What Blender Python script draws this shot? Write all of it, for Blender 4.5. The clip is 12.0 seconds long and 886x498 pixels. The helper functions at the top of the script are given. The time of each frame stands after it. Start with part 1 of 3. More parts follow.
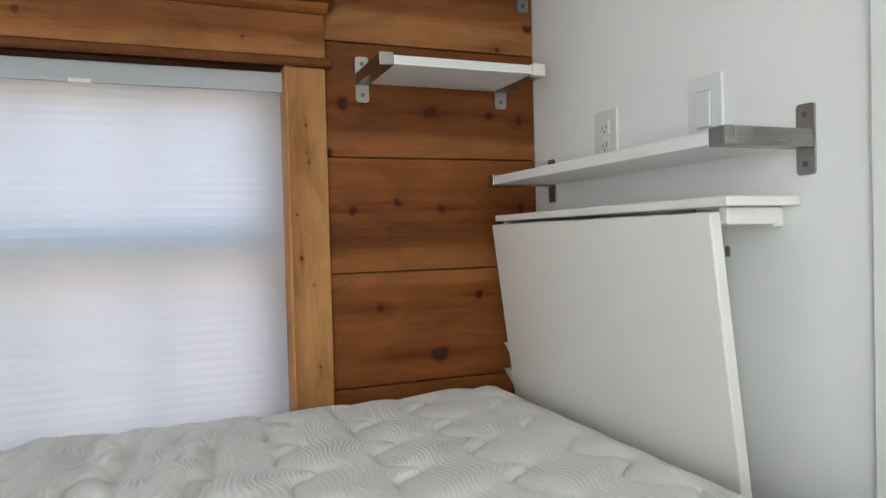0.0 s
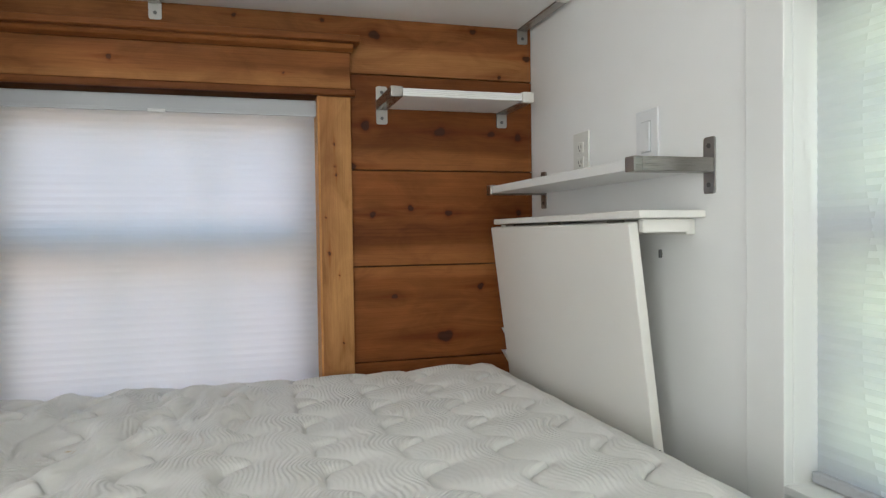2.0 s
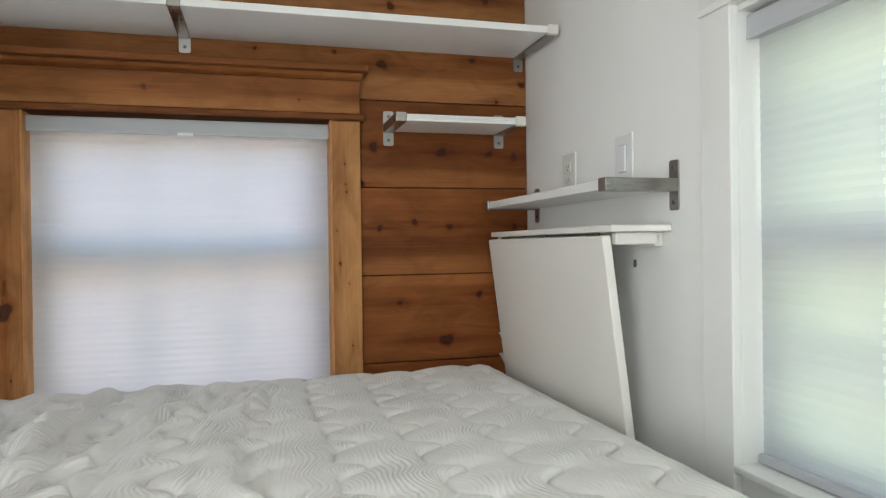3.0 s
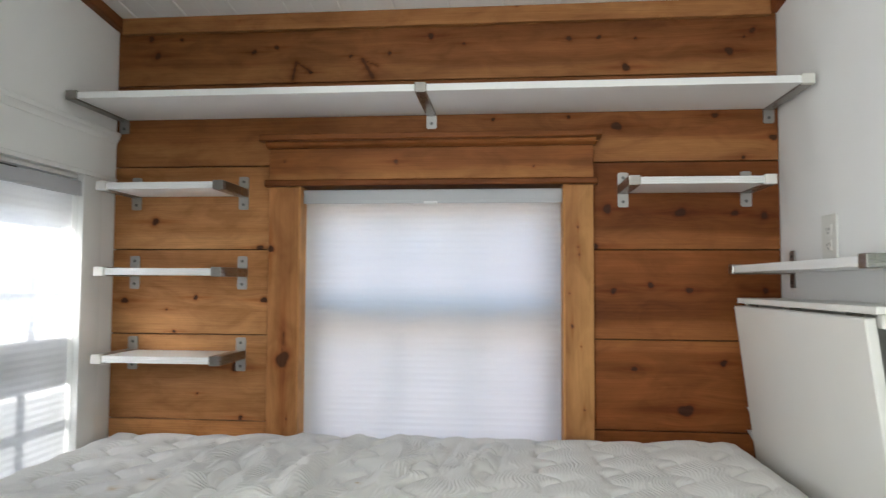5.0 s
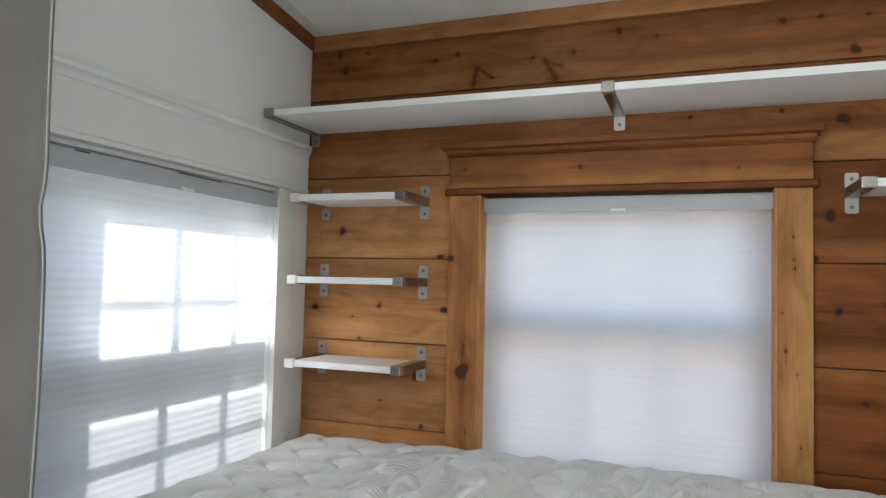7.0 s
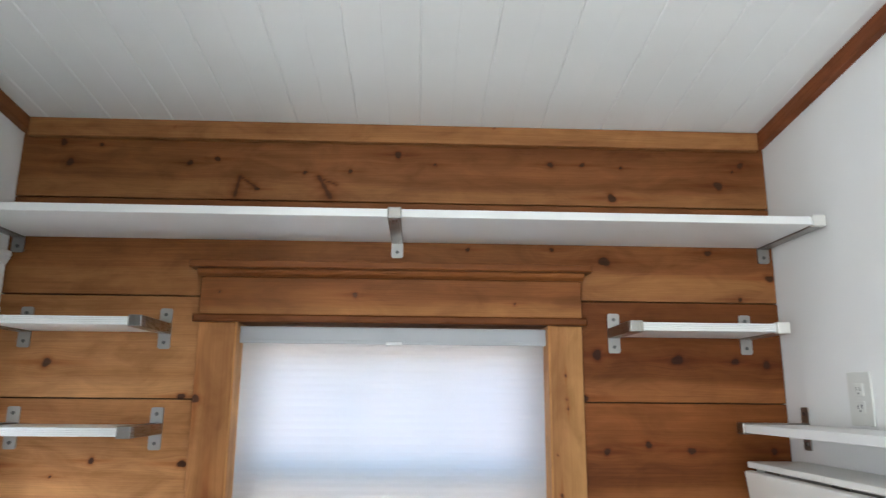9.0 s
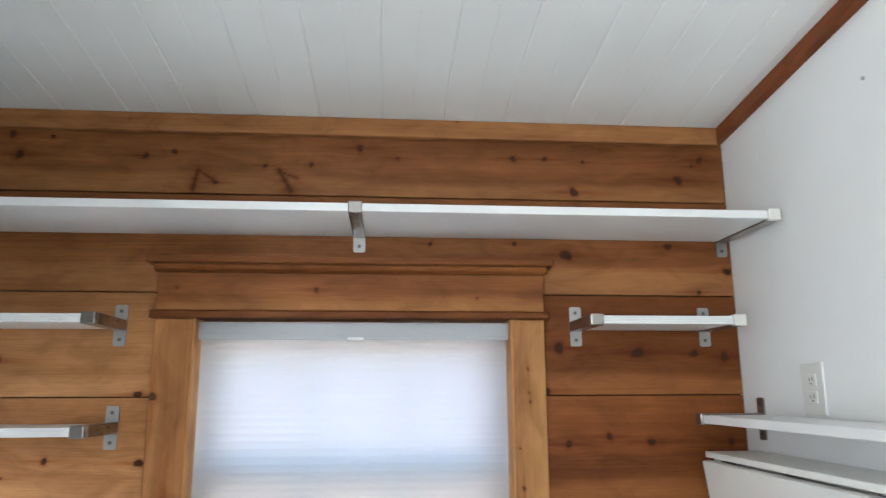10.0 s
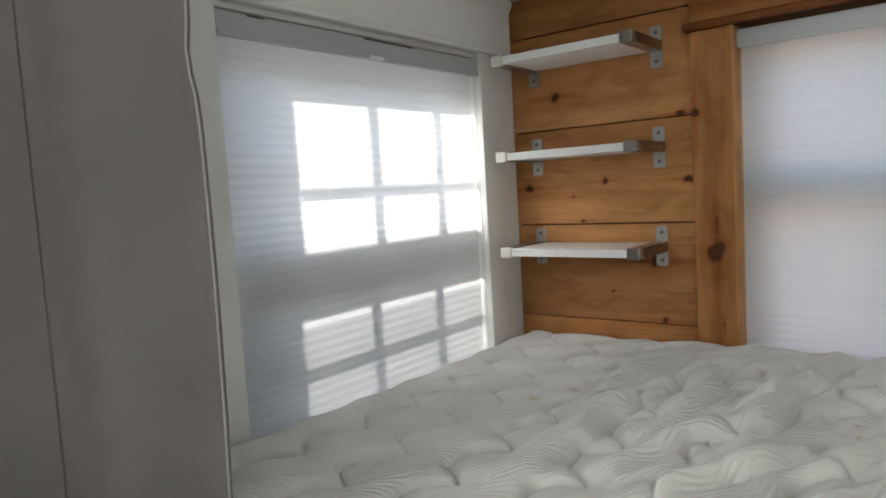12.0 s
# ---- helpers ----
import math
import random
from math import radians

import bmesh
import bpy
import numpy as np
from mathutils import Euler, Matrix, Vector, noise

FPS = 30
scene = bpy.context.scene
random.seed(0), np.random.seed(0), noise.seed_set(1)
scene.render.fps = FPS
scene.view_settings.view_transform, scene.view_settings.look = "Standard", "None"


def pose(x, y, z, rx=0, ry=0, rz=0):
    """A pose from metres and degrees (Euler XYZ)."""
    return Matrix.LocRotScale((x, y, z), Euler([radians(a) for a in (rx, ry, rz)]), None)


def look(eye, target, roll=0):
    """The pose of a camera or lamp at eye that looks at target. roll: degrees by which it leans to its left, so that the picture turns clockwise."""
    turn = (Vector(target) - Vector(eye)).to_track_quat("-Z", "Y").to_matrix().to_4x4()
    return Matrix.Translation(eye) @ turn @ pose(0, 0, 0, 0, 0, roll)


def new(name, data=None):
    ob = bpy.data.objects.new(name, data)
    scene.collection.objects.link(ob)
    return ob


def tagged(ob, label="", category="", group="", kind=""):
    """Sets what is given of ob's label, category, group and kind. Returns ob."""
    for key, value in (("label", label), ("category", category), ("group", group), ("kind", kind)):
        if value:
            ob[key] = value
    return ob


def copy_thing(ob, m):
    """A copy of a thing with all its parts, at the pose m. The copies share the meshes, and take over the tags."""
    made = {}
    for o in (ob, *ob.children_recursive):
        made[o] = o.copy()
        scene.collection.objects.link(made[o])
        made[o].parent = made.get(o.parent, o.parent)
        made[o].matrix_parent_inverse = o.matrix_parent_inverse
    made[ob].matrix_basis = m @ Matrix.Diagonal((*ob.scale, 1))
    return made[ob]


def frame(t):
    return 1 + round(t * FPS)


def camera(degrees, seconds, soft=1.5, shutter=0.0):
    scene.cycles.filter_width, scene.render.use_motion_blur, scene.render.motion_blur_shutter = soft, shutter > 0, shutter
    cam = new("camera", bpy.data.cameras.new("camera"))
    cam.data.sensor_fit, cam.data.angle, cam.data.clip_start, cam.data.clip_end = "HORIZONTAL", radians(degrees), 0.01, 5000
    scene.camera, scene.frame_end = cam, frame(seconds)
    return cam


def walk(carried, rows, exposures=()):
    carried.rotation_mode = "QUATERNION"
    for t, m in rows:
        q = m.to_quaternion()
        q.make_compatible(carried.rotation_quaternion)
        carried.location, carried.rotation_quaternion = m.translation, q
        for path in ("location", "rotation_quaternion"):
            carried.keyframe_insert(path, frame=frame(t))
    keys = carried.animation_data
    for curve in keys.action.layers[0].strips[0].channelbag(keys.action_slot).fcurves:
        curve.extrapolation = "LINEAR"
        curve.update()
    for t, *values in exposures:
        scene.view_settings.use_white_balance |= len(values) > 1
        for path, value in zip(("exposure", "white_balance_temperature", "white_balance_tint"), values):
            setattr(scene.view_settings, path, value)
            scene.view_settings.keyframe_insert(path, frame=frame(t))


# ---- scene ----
cam = camera(66.0, 12.0, 1.25, 0.15)
PATH = [
    (0, (1.222, -1.579, 1.142), (1.955, 0.282, 1.105), -1.5),
    (0.5, (1.206, -1.578, 1.116), (1.975, 0.262, 0.957), -2.3),
    (1, (1.22, -1.644, 1.133), (1.986, 0.192, 0.929), -0.3),
    (1.5, (1.255, -1.779, 1.146), (1.996, 0.075, 1.036), 0.8),
    (2, (1.262, -1.921, 1.153), (1.824, -0.002, 1.106), -0.8),
    (2.5, (1.248, -2.048, 1.156), (1.781, -0.12, 1.134), -1.2),
    (2.7, (1.24, -2.079, 1.147), (1.778, -0.153, 1.134), -0.9),
    (4.3, (1.349, -2.125, 1.195), (1.626, -0.145, 1.179), -0.7),
    (4.5, (1.339, -2.123, 1.195), (1.544, -0.134, 1.198), -0.5),
    (4.7, (1.311, -2.122, 1.21), (1.405, -0.124, 1.235), 0.4),
    (5, (1.3, -2.13, 1.229), (1.107, -0.142, 1.329), 0.3),
    (5.5, (1.269, -2.139, 1.272), (0.697, -0.227, 1.405), 0.1),
    (6, (1.281, -2.133, 1.278), (0.525, -0.285, 1.388), 0.0),
    (6.5, (1.273, -2.107, 1.264), (0.529, -0.252, 1.345), 0.3),
    (6.7, (1.295, -2.083, 1.262), (0.559, -0.225, 1.324), 0.7),
    (8.3, (1.062, -1.872, 1.281), (0.727, 0.045, 1.74), 2.0),
    (8.5, (1.051, -1.868, 1.308), (0.805, 0.065, 1.757), 1.7),
    (9, (1.115, -1.846, 1.345), (1.185, 0.107, 1.769), 0.5),
    (9.5, (1.161, -1.839, 1.346), (1.498, 0.088, 1.759), -0.4),
    (10, (1.134, -1.84, 1.35), (1.294, 0.112, 1.754), -0.2),
    (10.5, (1.099, -1.846, 1.313), (0.772, 0.075, 1.761), 0.7),
    (11, (1.075, -1.857, 1.337), (0.457, 0.009, 1.706), 0.4),
    (11.5, (1.097, -1.804, 1.232), (0.216, -0.012, 1.349), -1.2),
    (12, (1.09, -1.784, 1.183), (-0.132, -0.21, 1.008), -3.4),
]
walk(cam, [(t, look(eye, target, roll)) for t, eye, target, roll in PATH],
     [(0, 2.98, 6400, 8), (1, 2.90, 6500, 8), (2.5, 2.87, 6550, 8), (4.5, 3.08, 6550, 9), (5.5, 3.05, 6300, 8), (6.5, 2.94, 6300, 8), (8.5, 3.27, 6250, 9), (9.5, 3.31, 6000, 8), (10.8, 3.28, 6100, 8), (11.5, 2.94, 6300, 8), (12, 2.54, 6700, 8)])

# ---- world, sun ----
SUN_WAY = Vector((0.11, 0.135, -0.098)).normalized()
world = bpy.data.worlds.new("sky")
scene.world = world
world.use_nodes = True
wn = world.node_tree.nodes
sky = wn.new("ShaderNodeTexSky")
sky.sky_type, sky.sun_disc = "NISHITA", False
sky.sun_elevation = math.asin(-SUN_WAY.z)
sky.sun_rotation = math.atan2(-SUN_WAY.x, -SUN_WAY.y)
world.node_tree.links.new(sky.outputs[0], wn["Background"].inputs[0])
wn["Background"].inputs[1].default_value = 0.10
sun = new("sun", bpy.data.lights.new("sun", "SUN"))
sun.data.energy, sun.data.angle, sun.data.color = 1.3, radians(2.2), (1.0, 0.985, 0.96)
sun.matrix_world = look((-6, -10, 8), Vector((-6, -10, 8)) + SUN_WAY)
scene.view_settings.exposure = 2.5
# unseen fill lamp standing in for skylight, beyond the bed's foot
window_light = new("window_light", bpy.data.lights.new("window_light", "AREA"))
window_light.data.shape, window_light.data.size, window_light.data.size_y = "RECTANGLE", 1.1, 1.45
window_light.data.energy, window_light.data.color = 4.8, (0.97, 1.0, 0.98)
window_light.matrix_world = look((-0.004, -3.1, 1.27), (2.0, -3.1, 1.27))


# ---- materials ----
def mat(name, base=(0.8, 0.8, 0.8), rough=0.5, metal=0.0):
    m = bpy.data.materials.new(name)
    m.use_nodes = True
    b = m.node_tree.nodes["Principled BSDF"]
    b.inputs["Base Color"].default_value = (*base, 1)
    b.inputs["Roughness"].default_value = rough
    b.inputs["Metallic"].default_value = metal
    return m, m.node_tree.nodes, m.node_tree.links, b


def noise_node(n, l, vec, scale, detail=4.0, rough=0.55, dist=0.0):
    t = n.new("ShaderNodeTexNoise")
    t.inputs["Scale"].default_value = scale
    t.inputs["Detail"].default_value = detail
    t.inputs["Roughness"].default_value = rough
    t.inputs["Distortion"].default_value = dist
    if vec is not None:
        l.new(vec, t.inputs["Vector"])
    return t.outputs["Fac"]


def ramp(n, l, fac, stops):
    r = n.new("ShaderNodeValToRGB")
    e = r.color_ramp.elements
    e[0].position, e[0].color = stops[0][0], (*stops[0][1], 1)
    e[1].position, e[1].color = stops[-1][0], (*stops[-1][1], 1)
    for p, c in stops[1:-1]:
        k = e.new(p)
        k.color = (*c, 1)
    l.new(fac, r.inputs[0])
    return r.outputs[0]


def mixc(n, l, fac, a, b, mode="MIX"):
    m = n.new("ShaderNodeMix")
    m.data_type, m.blend_type = "RGBA", mode
    for sock, val in ((m.inputs[0], fac), (m.inputs[6], a), (m.inputs[7], b)):
        if isinstance(val, (int, float)):
            sock.default_value = val
        elif isinstance(val, tuple):
            sock.default_value = (*val, 1)
        else:
            l.new(val, sock)
    return m.outputs[2]


def math_node(n, l, op, a, b=0.0):
    m = n.new("ShaderNodeMath")
    m.operation = op
    for sock, val in zip(m.inputs, (a, b)):
        if isinstance(val, (int, float)):
            sock.default_value = val
        else:
            l.new(val, sock)
    return m.outputs[0]


def bump(n, l, b, height, strength=0.2, distance=0.002):
    k = n.new("ShaderNodeBump")
    k.inputs["Strength"].default_value = strength
    k.inputs["Distance"].default_value = distance
    l.new(height, k.inputs["Height"])
    l.new(k.outputs[0], b.inputs["Normal"])
    return k


def paint(name, base, rough, mottle=0.03, grain=0.08, scale=3.0):
    """Painted surface: faint mottling, roller or brush texture."""
    m, n, l, b = mat(name, base, rough)
    co = n.new("ShaderNodeTexCoord").outputs["Object"]
    f = noise_node(n, l, co, scale, 3)
    lo = tuple(c * (1 - mottle) for c in base)
    hi = tuple(min(1, c * (1 + mottle)) for c in base)
    l.new(ramp(n, l, f, [(0.3, lo), (0.7, hi)]), b.inputs["Base Color"])
    bump(n, l, b, noise_node(n, l, co, 260.0, 2), grain, 0.001)
    return m


def wood(name, dark, mid, light, sapc, rough=0.5, knotc=(0.045, 0.016, 0.007)):
    """Planed softwood: streaked grain that flows round the knots, pale sapwood edges."""
    m, n, l, b = mat(name, mid, rough)
    b.inputs["Specular IOR Level"].default_value = 0.18

    def attr(a):
        k = n.new("ShaderNodeAttribute")
        k.attribute_name = a
        return k.outputs["Fac"]

    gu, gv, kn, sap, tone_a = attr("gu"), attr("gv"), attr("knot"), attr("sap"), attr("tone")
    rnd = n.new("ShaderNodeObjectInfo").outputs["Random"]
    seed = math_node(n, l, "MULTIPLY", rnd, 37.0)

    def vec(su, sv):
        c = n.new("ShaderNodeCombineXYZ")
        l.new(math_node(n, l, "MULTIPLY", gu, su), c.inputs[0])
        l.new(math_node(n, l, "MULTIPLY", gv, sv), c.inputs[1])
        l.new(seed, c.inputs[2])
        return c.outputs[0]

    broad = noise_node(n, l, vec(0.7, 9.0), 1.0, 3, 0.5, 0.6)
    streak = noise_node(n, l, vec(1.6, 55.0), 1.0, 5, 0.6, 0.3)
    fine = noise_node(n, l, vec(9.0, 420.0), 1.0, 3, 0.6)
    f = math_node(n, l, "ADD", math_node(n, l, "MULTIPLY", broad, 0.68), math_node(n, l, "MULTIPLY", streak, 0.32))
    col = ramp(n, l, f, [(0.30, dark), (0.5, mid), (0.68, light)])
    per = ramp(n, l, rnd, [(0.0, (0.84, 0.82, 0.80)), (1.0, (1.1, 1.1, 1.1))])
    col = mixc(n, l, 1.0, col, per, "MULTIPLY")
    col = mixc(n, l, math_node(n, l, "MULTIPLY", sap, 0.5), col, sapc)
    ring = noise_node(n, l, vec(1.1, 150.0), 1.0, 2, 0.5, 0.25)
    col = mixc(n, l, 1.0, col, ramp(n, l, ring, [(0.34, (0.93, 0.91, 0.90)), (0.46, (1, 1, 1))]), "MULTIPLY")
    tone = ramp(n, l, fine, [(0.3, (0.88, 0.86, 0.84)), (0.65, (1.06, 1.06, 1.06))])
    col = mixc(n, l, 1.0, col, tone, "MULTIPLY")
    blotch = noise_node(n, l, vec(7.0, 16.0), 1.0, 4, 0.6, 0.8)
    col = mixc(n, l, 1.0, col, ramp(n, l, blotch, [(0.32, (0.80, 0.76, 0.72)), (0.5, (1, 1, 1)), (0.68, (1.16, 1.17, 1.18))]), "MULTIPLY")
    tv = n.new("ShaderNodeCombineColor")
    for k in range(3):
        l.new(tone_a, tv.inputs[k])
    col = mixc(n, l, 1.0, col, tv.outputs[0], "MULTIPLY")
    halo = ramp(n, l, kn, [(0.0, (1, 1, 1)), (0.25, (0.82, 0.68, 0.58)), (0.6, (0.45, 0.28, 0.20))])
    col = mixc(n, l, 1.0, col, halo, "MULTIPLY")
    core = ramp(n, l, kn, [(0.42, (0, 0, 0)), (0.60, (1, 1, 1))])
    col = mixc(n, l, core, col, mixc(n, l, fine, knotc, tuple(c * 3 for c in knotc)))
    l.new(col, b.inputs["Base Color"])
    l.new(ramp(n, l, fine, [(0.3, (rough + 0.12,) * 3), (0.7, (rough - 0.06,) * 3)]), b.inputs["Roughness"])
    bump(n, l, b, math_node(n, l, "ADD", fine, math_node(n, l, "MULTIPLY", streak, 0.8)), 0.12, 0.0012)
    return m


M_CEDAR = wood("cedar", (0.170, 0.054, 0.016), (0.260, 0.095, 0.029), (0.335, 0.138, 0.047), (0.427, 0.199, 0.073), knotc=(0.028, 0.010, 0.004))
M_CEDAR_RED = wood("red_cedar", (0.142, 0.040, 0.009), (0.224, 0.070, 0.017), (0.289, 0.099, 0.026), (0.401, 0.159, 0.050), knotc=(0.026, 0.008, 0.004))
# paler wood of the left boards, lifted further for the west window's light
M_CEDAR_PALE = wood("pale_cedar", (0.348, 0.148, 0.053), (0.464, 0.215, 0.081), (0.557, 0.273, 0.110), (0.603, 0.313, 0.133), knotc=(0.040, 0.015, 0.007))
M_PINE = wood("pine_casing", (0.28, 0.115, 0.040), (0.40, 0.180, 0.066), (0.48, 0.23, 0.088), (0.52, 0.27, 0.098), 0.45)
M_HEAD = wood("cedar_head", (0.16, 0.050, 0.013), (0.25, 0.086, 0.024), (0.32, 0.122, 0.036), (0.44, 0.20, 0.068), 0.48)
M_TRIM = wood("stained_trim", (0.14, 0.040, 0.013), (0.21, 0.062, 0.020), (0.26, 0.085, 0.028), (0.4, 0.2, 0.08), 0.5)
M_WALL = paint("wall_paint", (0.91, 0.91, 0.90), 0.65, 0.02, 0.12)
M_TRIMW = paint("trim_paint", (0.85, 0.855, 0.84), 0.4, 0.02, 0.05)
M_CEIL = paint("ceiling_paint", (0.92, 0.92, 0.91), 0.5, 0.02, 0.08)
M_FLOOR = paint("floor_vinyl", (0.32, 0.25, 0.18), 0.5, 0.15, 0.1)
M_LAM = paint("white_laminate", (0.86, 0.86, 0.85), 0.32, 0.01, 0.02)
M_TABLE = paint("table_foil", (0.88, 0.865, 0.82), 0.38, 0.015, 0.03)
M_PLAST = paint("white_plastic", (0.80, 0.81, 0.82), 0.3, 0.01, 0.02)
M_OUTLET = paint("ivory_plastic", (0.78, 0.78, 0.74), 0.32, 0.01, 0.02)
M_RAIL = paint("rail_plastic", (0.50, 0.51, 0.54), 0.4, 0.02, 0.02)
M_VINYL = paint("window_vinyl", (0.80, 0.80, 0.80), 0.4, 0.01, 0.02)
M_GAP = paint("shadow_gap_plastic", (0.58, 0.59, 0.60), 0.5, 0.01)
M_SLOT = paint("dark_slot", (0.03, 0.03, 0.03), 0.6)
M_BASE = paint("bed_base_cloth", (0.35, 0.34, 0.33), 0.9, 0.1, 0.3)


def steel():
    m, n, l, b = mat("brushed_steel", (0.50, 0.48, 0.45), 0.36, 1.0)
    co = n.new("ShaderNodeTexCoord").outputs["Object"]
    mp = n.new("ShaderNodeMapping")
    mp.inputs["Scale"].default_value = (1500, 25, 1500)
    l.new(co, mp.inputs[0])
    f = noise_node(n, l, mp.outputs[0], 1.0, 3)
    l.new(ramp(n, l, f, [(0.3, (0.315, 0.30, 0.28)), (0.7, (0.345, 0.33, 0.308))]), b.inputs["Base Color"])
    l.new(ramp(n, l, f, [(0.3, (0.25,) * 3), (0.7, (0.32,) * 3)]), b.inputs["Roughness"])
    return m


M_STEEL = steel()
# paler steel for bracket plates, the window's reflection put into the base colour
M_PLATE = mat("pale_steel_plate", (0.42, 0.41, 0.395), 0.42, 1.0)[0]
M_CAPW = paint("pale_cap", (0.74, 0.72, 0.67), 0.35, 0.02, 0.03)
M_SCREW = paint("screw_steel", (0.12, 0.12, 0.12), 0.4, 0.1)


def pane_glass():
    m, n, l, b = mat("pane_glass", (1, 1, 1), 0.0)
    b.inputs["Transmission Weight"].default_value = 1.0
    b.inputs["IOR"].default_value = 1.02
    return m


M_GLASS = pane_glass()


def screen_mesh():
    """Fine insect screen: too fine to tell the wires, half of the light gets through."""
    m, n, l, b = mat("insect_screen", (0.10, 0.10, 0.11), 0.7)
    t, k = n.new("ShaderNodeBsdfTransparent"), n.new("ShaderNodeMixShader")
    k.inputs[0].default_value = 0.42
    l.new(t.outputs[0], k.inputs[1]), l.new(b.outputs[0], k.inputs[2])
    l.new(k.outputs[0], n["Material Output"].inputs["Surface"])
    return m


M_SCREEN = screen_mesh()


def shade_cloth(name, tint):
    """Pleated non-woven cloth: most of the light comes through scattered, some comes straight on."""
    m, n, l, b = mat(name, tint, 0.9)
    co = n.new("ShaderNodeTexCoord").outputs["Object"]
    mp = n.new("ShaderNodeMapping")
    mp.inputs["Scale"].default_value = (3, 3, 40)
    l.new(co, mp.inputs[0])
    f = noise_node(n, l, mp.outputs[0], 1.0, 4)
    col = ramp(n, l, f, [(0.3, tuple(c * 0.972 for c in tint)), (0.7, tint)])
    d, t, r = n.new("ShaderNodeBsdfDiffuse"), n.new("ShaderNodeBsdfTranslucent"), n.new("ShaderNodeBsdfRefraction")
    for k in (d, t, r):
        l.new(col, k.inputs["Color"])
    r.inputs["Roughness"].default_value, r.inputs["IOR"].default_value = 1.0, 1.5
    a, c = n.new("ShaderNodeMixShader"), n.new("ShaderNodeMixShader")
    a.inputs[0].default_value, c.inputs[0].default_value = 0.68, 0.19
    l.new(d.outputs[0], a.inputs[1]), l.new(t.outputs[0], a.inputs[2])
    l.new(a.outputs[0], c.inputs[1]), l.new(r.outputs[0], c.inputs[2])
    l.new(c.outputs[0], n["Material Output"].inputs["Surface"])
    return m


M_SHADE = shade_cloth("shade_cloth", (0.885, 0.895, 0.912))


def ticking():
    """Knitted mattress cover: corrugated ribs in fans between the stitched lines."""
    m, n, l, b = mat("mattress_ticking", (0.74, 0.73, 0.705), 0.85)
    co = n.new("ShaderNodeTexCoord").outputs["Object"]
    f = noise_node(n, l, co, 5.0, 4)
    st = n.new("ShaderNodeAttribute")
    st.attribute_name = "stain"
    col = ramp(n, l, f, [(0.3, (0.745, 0.735, 0.715)), (0.7, (0.815, 0.805, 0.785))])
    col = mixc(n, l, st.outputs["Fac"], col, (0.55, 0.42, 0.25))
    l.new(col, b.inputs["Base Color"])
    rb = n.new("ShaderNodeAttribute")
    rb.attribute_name = "rib"
    mask = n.new("ShaderNodeAttribute")
    mask.attribute_name = "ribmask"
    wander = math_node(n, l, "MULTIPLY", noise_node(n, l, co, 22.0, 2), 0.010)
    wave = math_node(n, l, "SINE", math_node(n, l, "MULTIPLY", math_node(n, l, "ADD", rb.outputs["Fac"], wander), 2 * math.pi / 0.0096))
    h = math_node(n, l, "MULTIPLY", wave, mask.outputs["Fac"])
    weave = noise_node(n, l, co, 900.0, 2)
    h = math_node(n, l, "ADD", h, math_node(n, l, "MULTIPLY", weave, 0.35))
    bump(n, l, b, h, 0.9, 0.0009)
    b.inputs["Sheen Weight"].default_value = 0.15
    return m


M_TICK = ticking()


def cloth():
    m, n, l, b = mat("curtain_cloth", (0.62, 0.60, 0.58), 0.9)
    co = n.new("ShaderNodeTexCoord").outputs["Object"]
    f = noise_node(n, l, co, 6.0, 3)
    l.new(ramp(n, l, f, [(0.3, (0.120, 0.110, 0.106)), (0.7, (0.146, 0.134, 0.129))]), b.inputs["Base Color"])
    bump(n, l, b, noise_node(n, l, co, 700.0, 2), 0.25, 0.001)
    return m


M_CURT = cloth()
M_SEAM = paint("curtain_seam", (0.13, 0.112, 0.105), 0.9, 0.1, 0.3)
# pale colour standing in for window light on the curtain's leading edge
M_EDGE_LIGHT = paint("curtain_edge_light", (0.36, 0.35, 0.34), 0.85, 0.05, 0.3)


def ground_mat():
    m, n, l, b = mat("dry_ground", (0.3, 0.25, 0.17), 0.95)
    co = n.new("ShaderNodeTexCoord").outputs["Object"]
    f = noise_node(n, l, co, 0.6, 6)
    l.new(ramp(n, l, f, [(0.35, (0.17, 0.155, 0.125)), (0.65, (0.30, 0.265, 0.21))]), b.inputs["Base Color"])
    bump(n, l, b, noise_node(n, l, co, 14.0, 4), 0.6, 0.05)
    return m


M_GROUND = ground_mat()
M_SKY_BLOCK = paint("sky_block_green", (0.06, 0.085, 0.045), 0.9, 0.4, 0.5, 1.5)
M_BACKING = paint("dark_backing", (0.05, 0.025, 0.012), 0.9, 0.2)


# ---- building helpers ----
def bm_box(x0, x1, y0, y1, z0, z1, bevel=0.0, bm=None, seg=2):
    own = bm is None
    bm = bm or bmesh.new()
    r = bmesh.ops.create_cube(bm, size=1.0)
    vs = r["verts"]
    bmesh.ops.scale(bm, vec=(x1 - x0, y1 - y0, z1 - z0), verts=vs)
    bmesh.ops.translate(bm, vec=((x0 + x1) / 2, (y0 + y1) / 2, (z0 + z1) / 2), verts=vs)
    if bevel > 0:
        es = list({e for v in vs for e in v.link_edges})
        bmesh.ops.bevel(bm, geom=es, offset=bevel, segments=seg, affect="EDGES", profile=0.5)
    return bm


def bm_plate(x0, x1, z0, z1, y0, y1, r, seg=4):
    """Flat plate with rounded corners, facing y."""
    pts = []
    for cx, cz, a in ((x1 - r, z1 - r, 0), (x0 + r, z1 - r, 90), (x0 + r, z0 + r, 180), (x1 - r, z0 + r, 270)):
        for k in range(seg + 1):
            t = radians(a + 90 * k / seg)
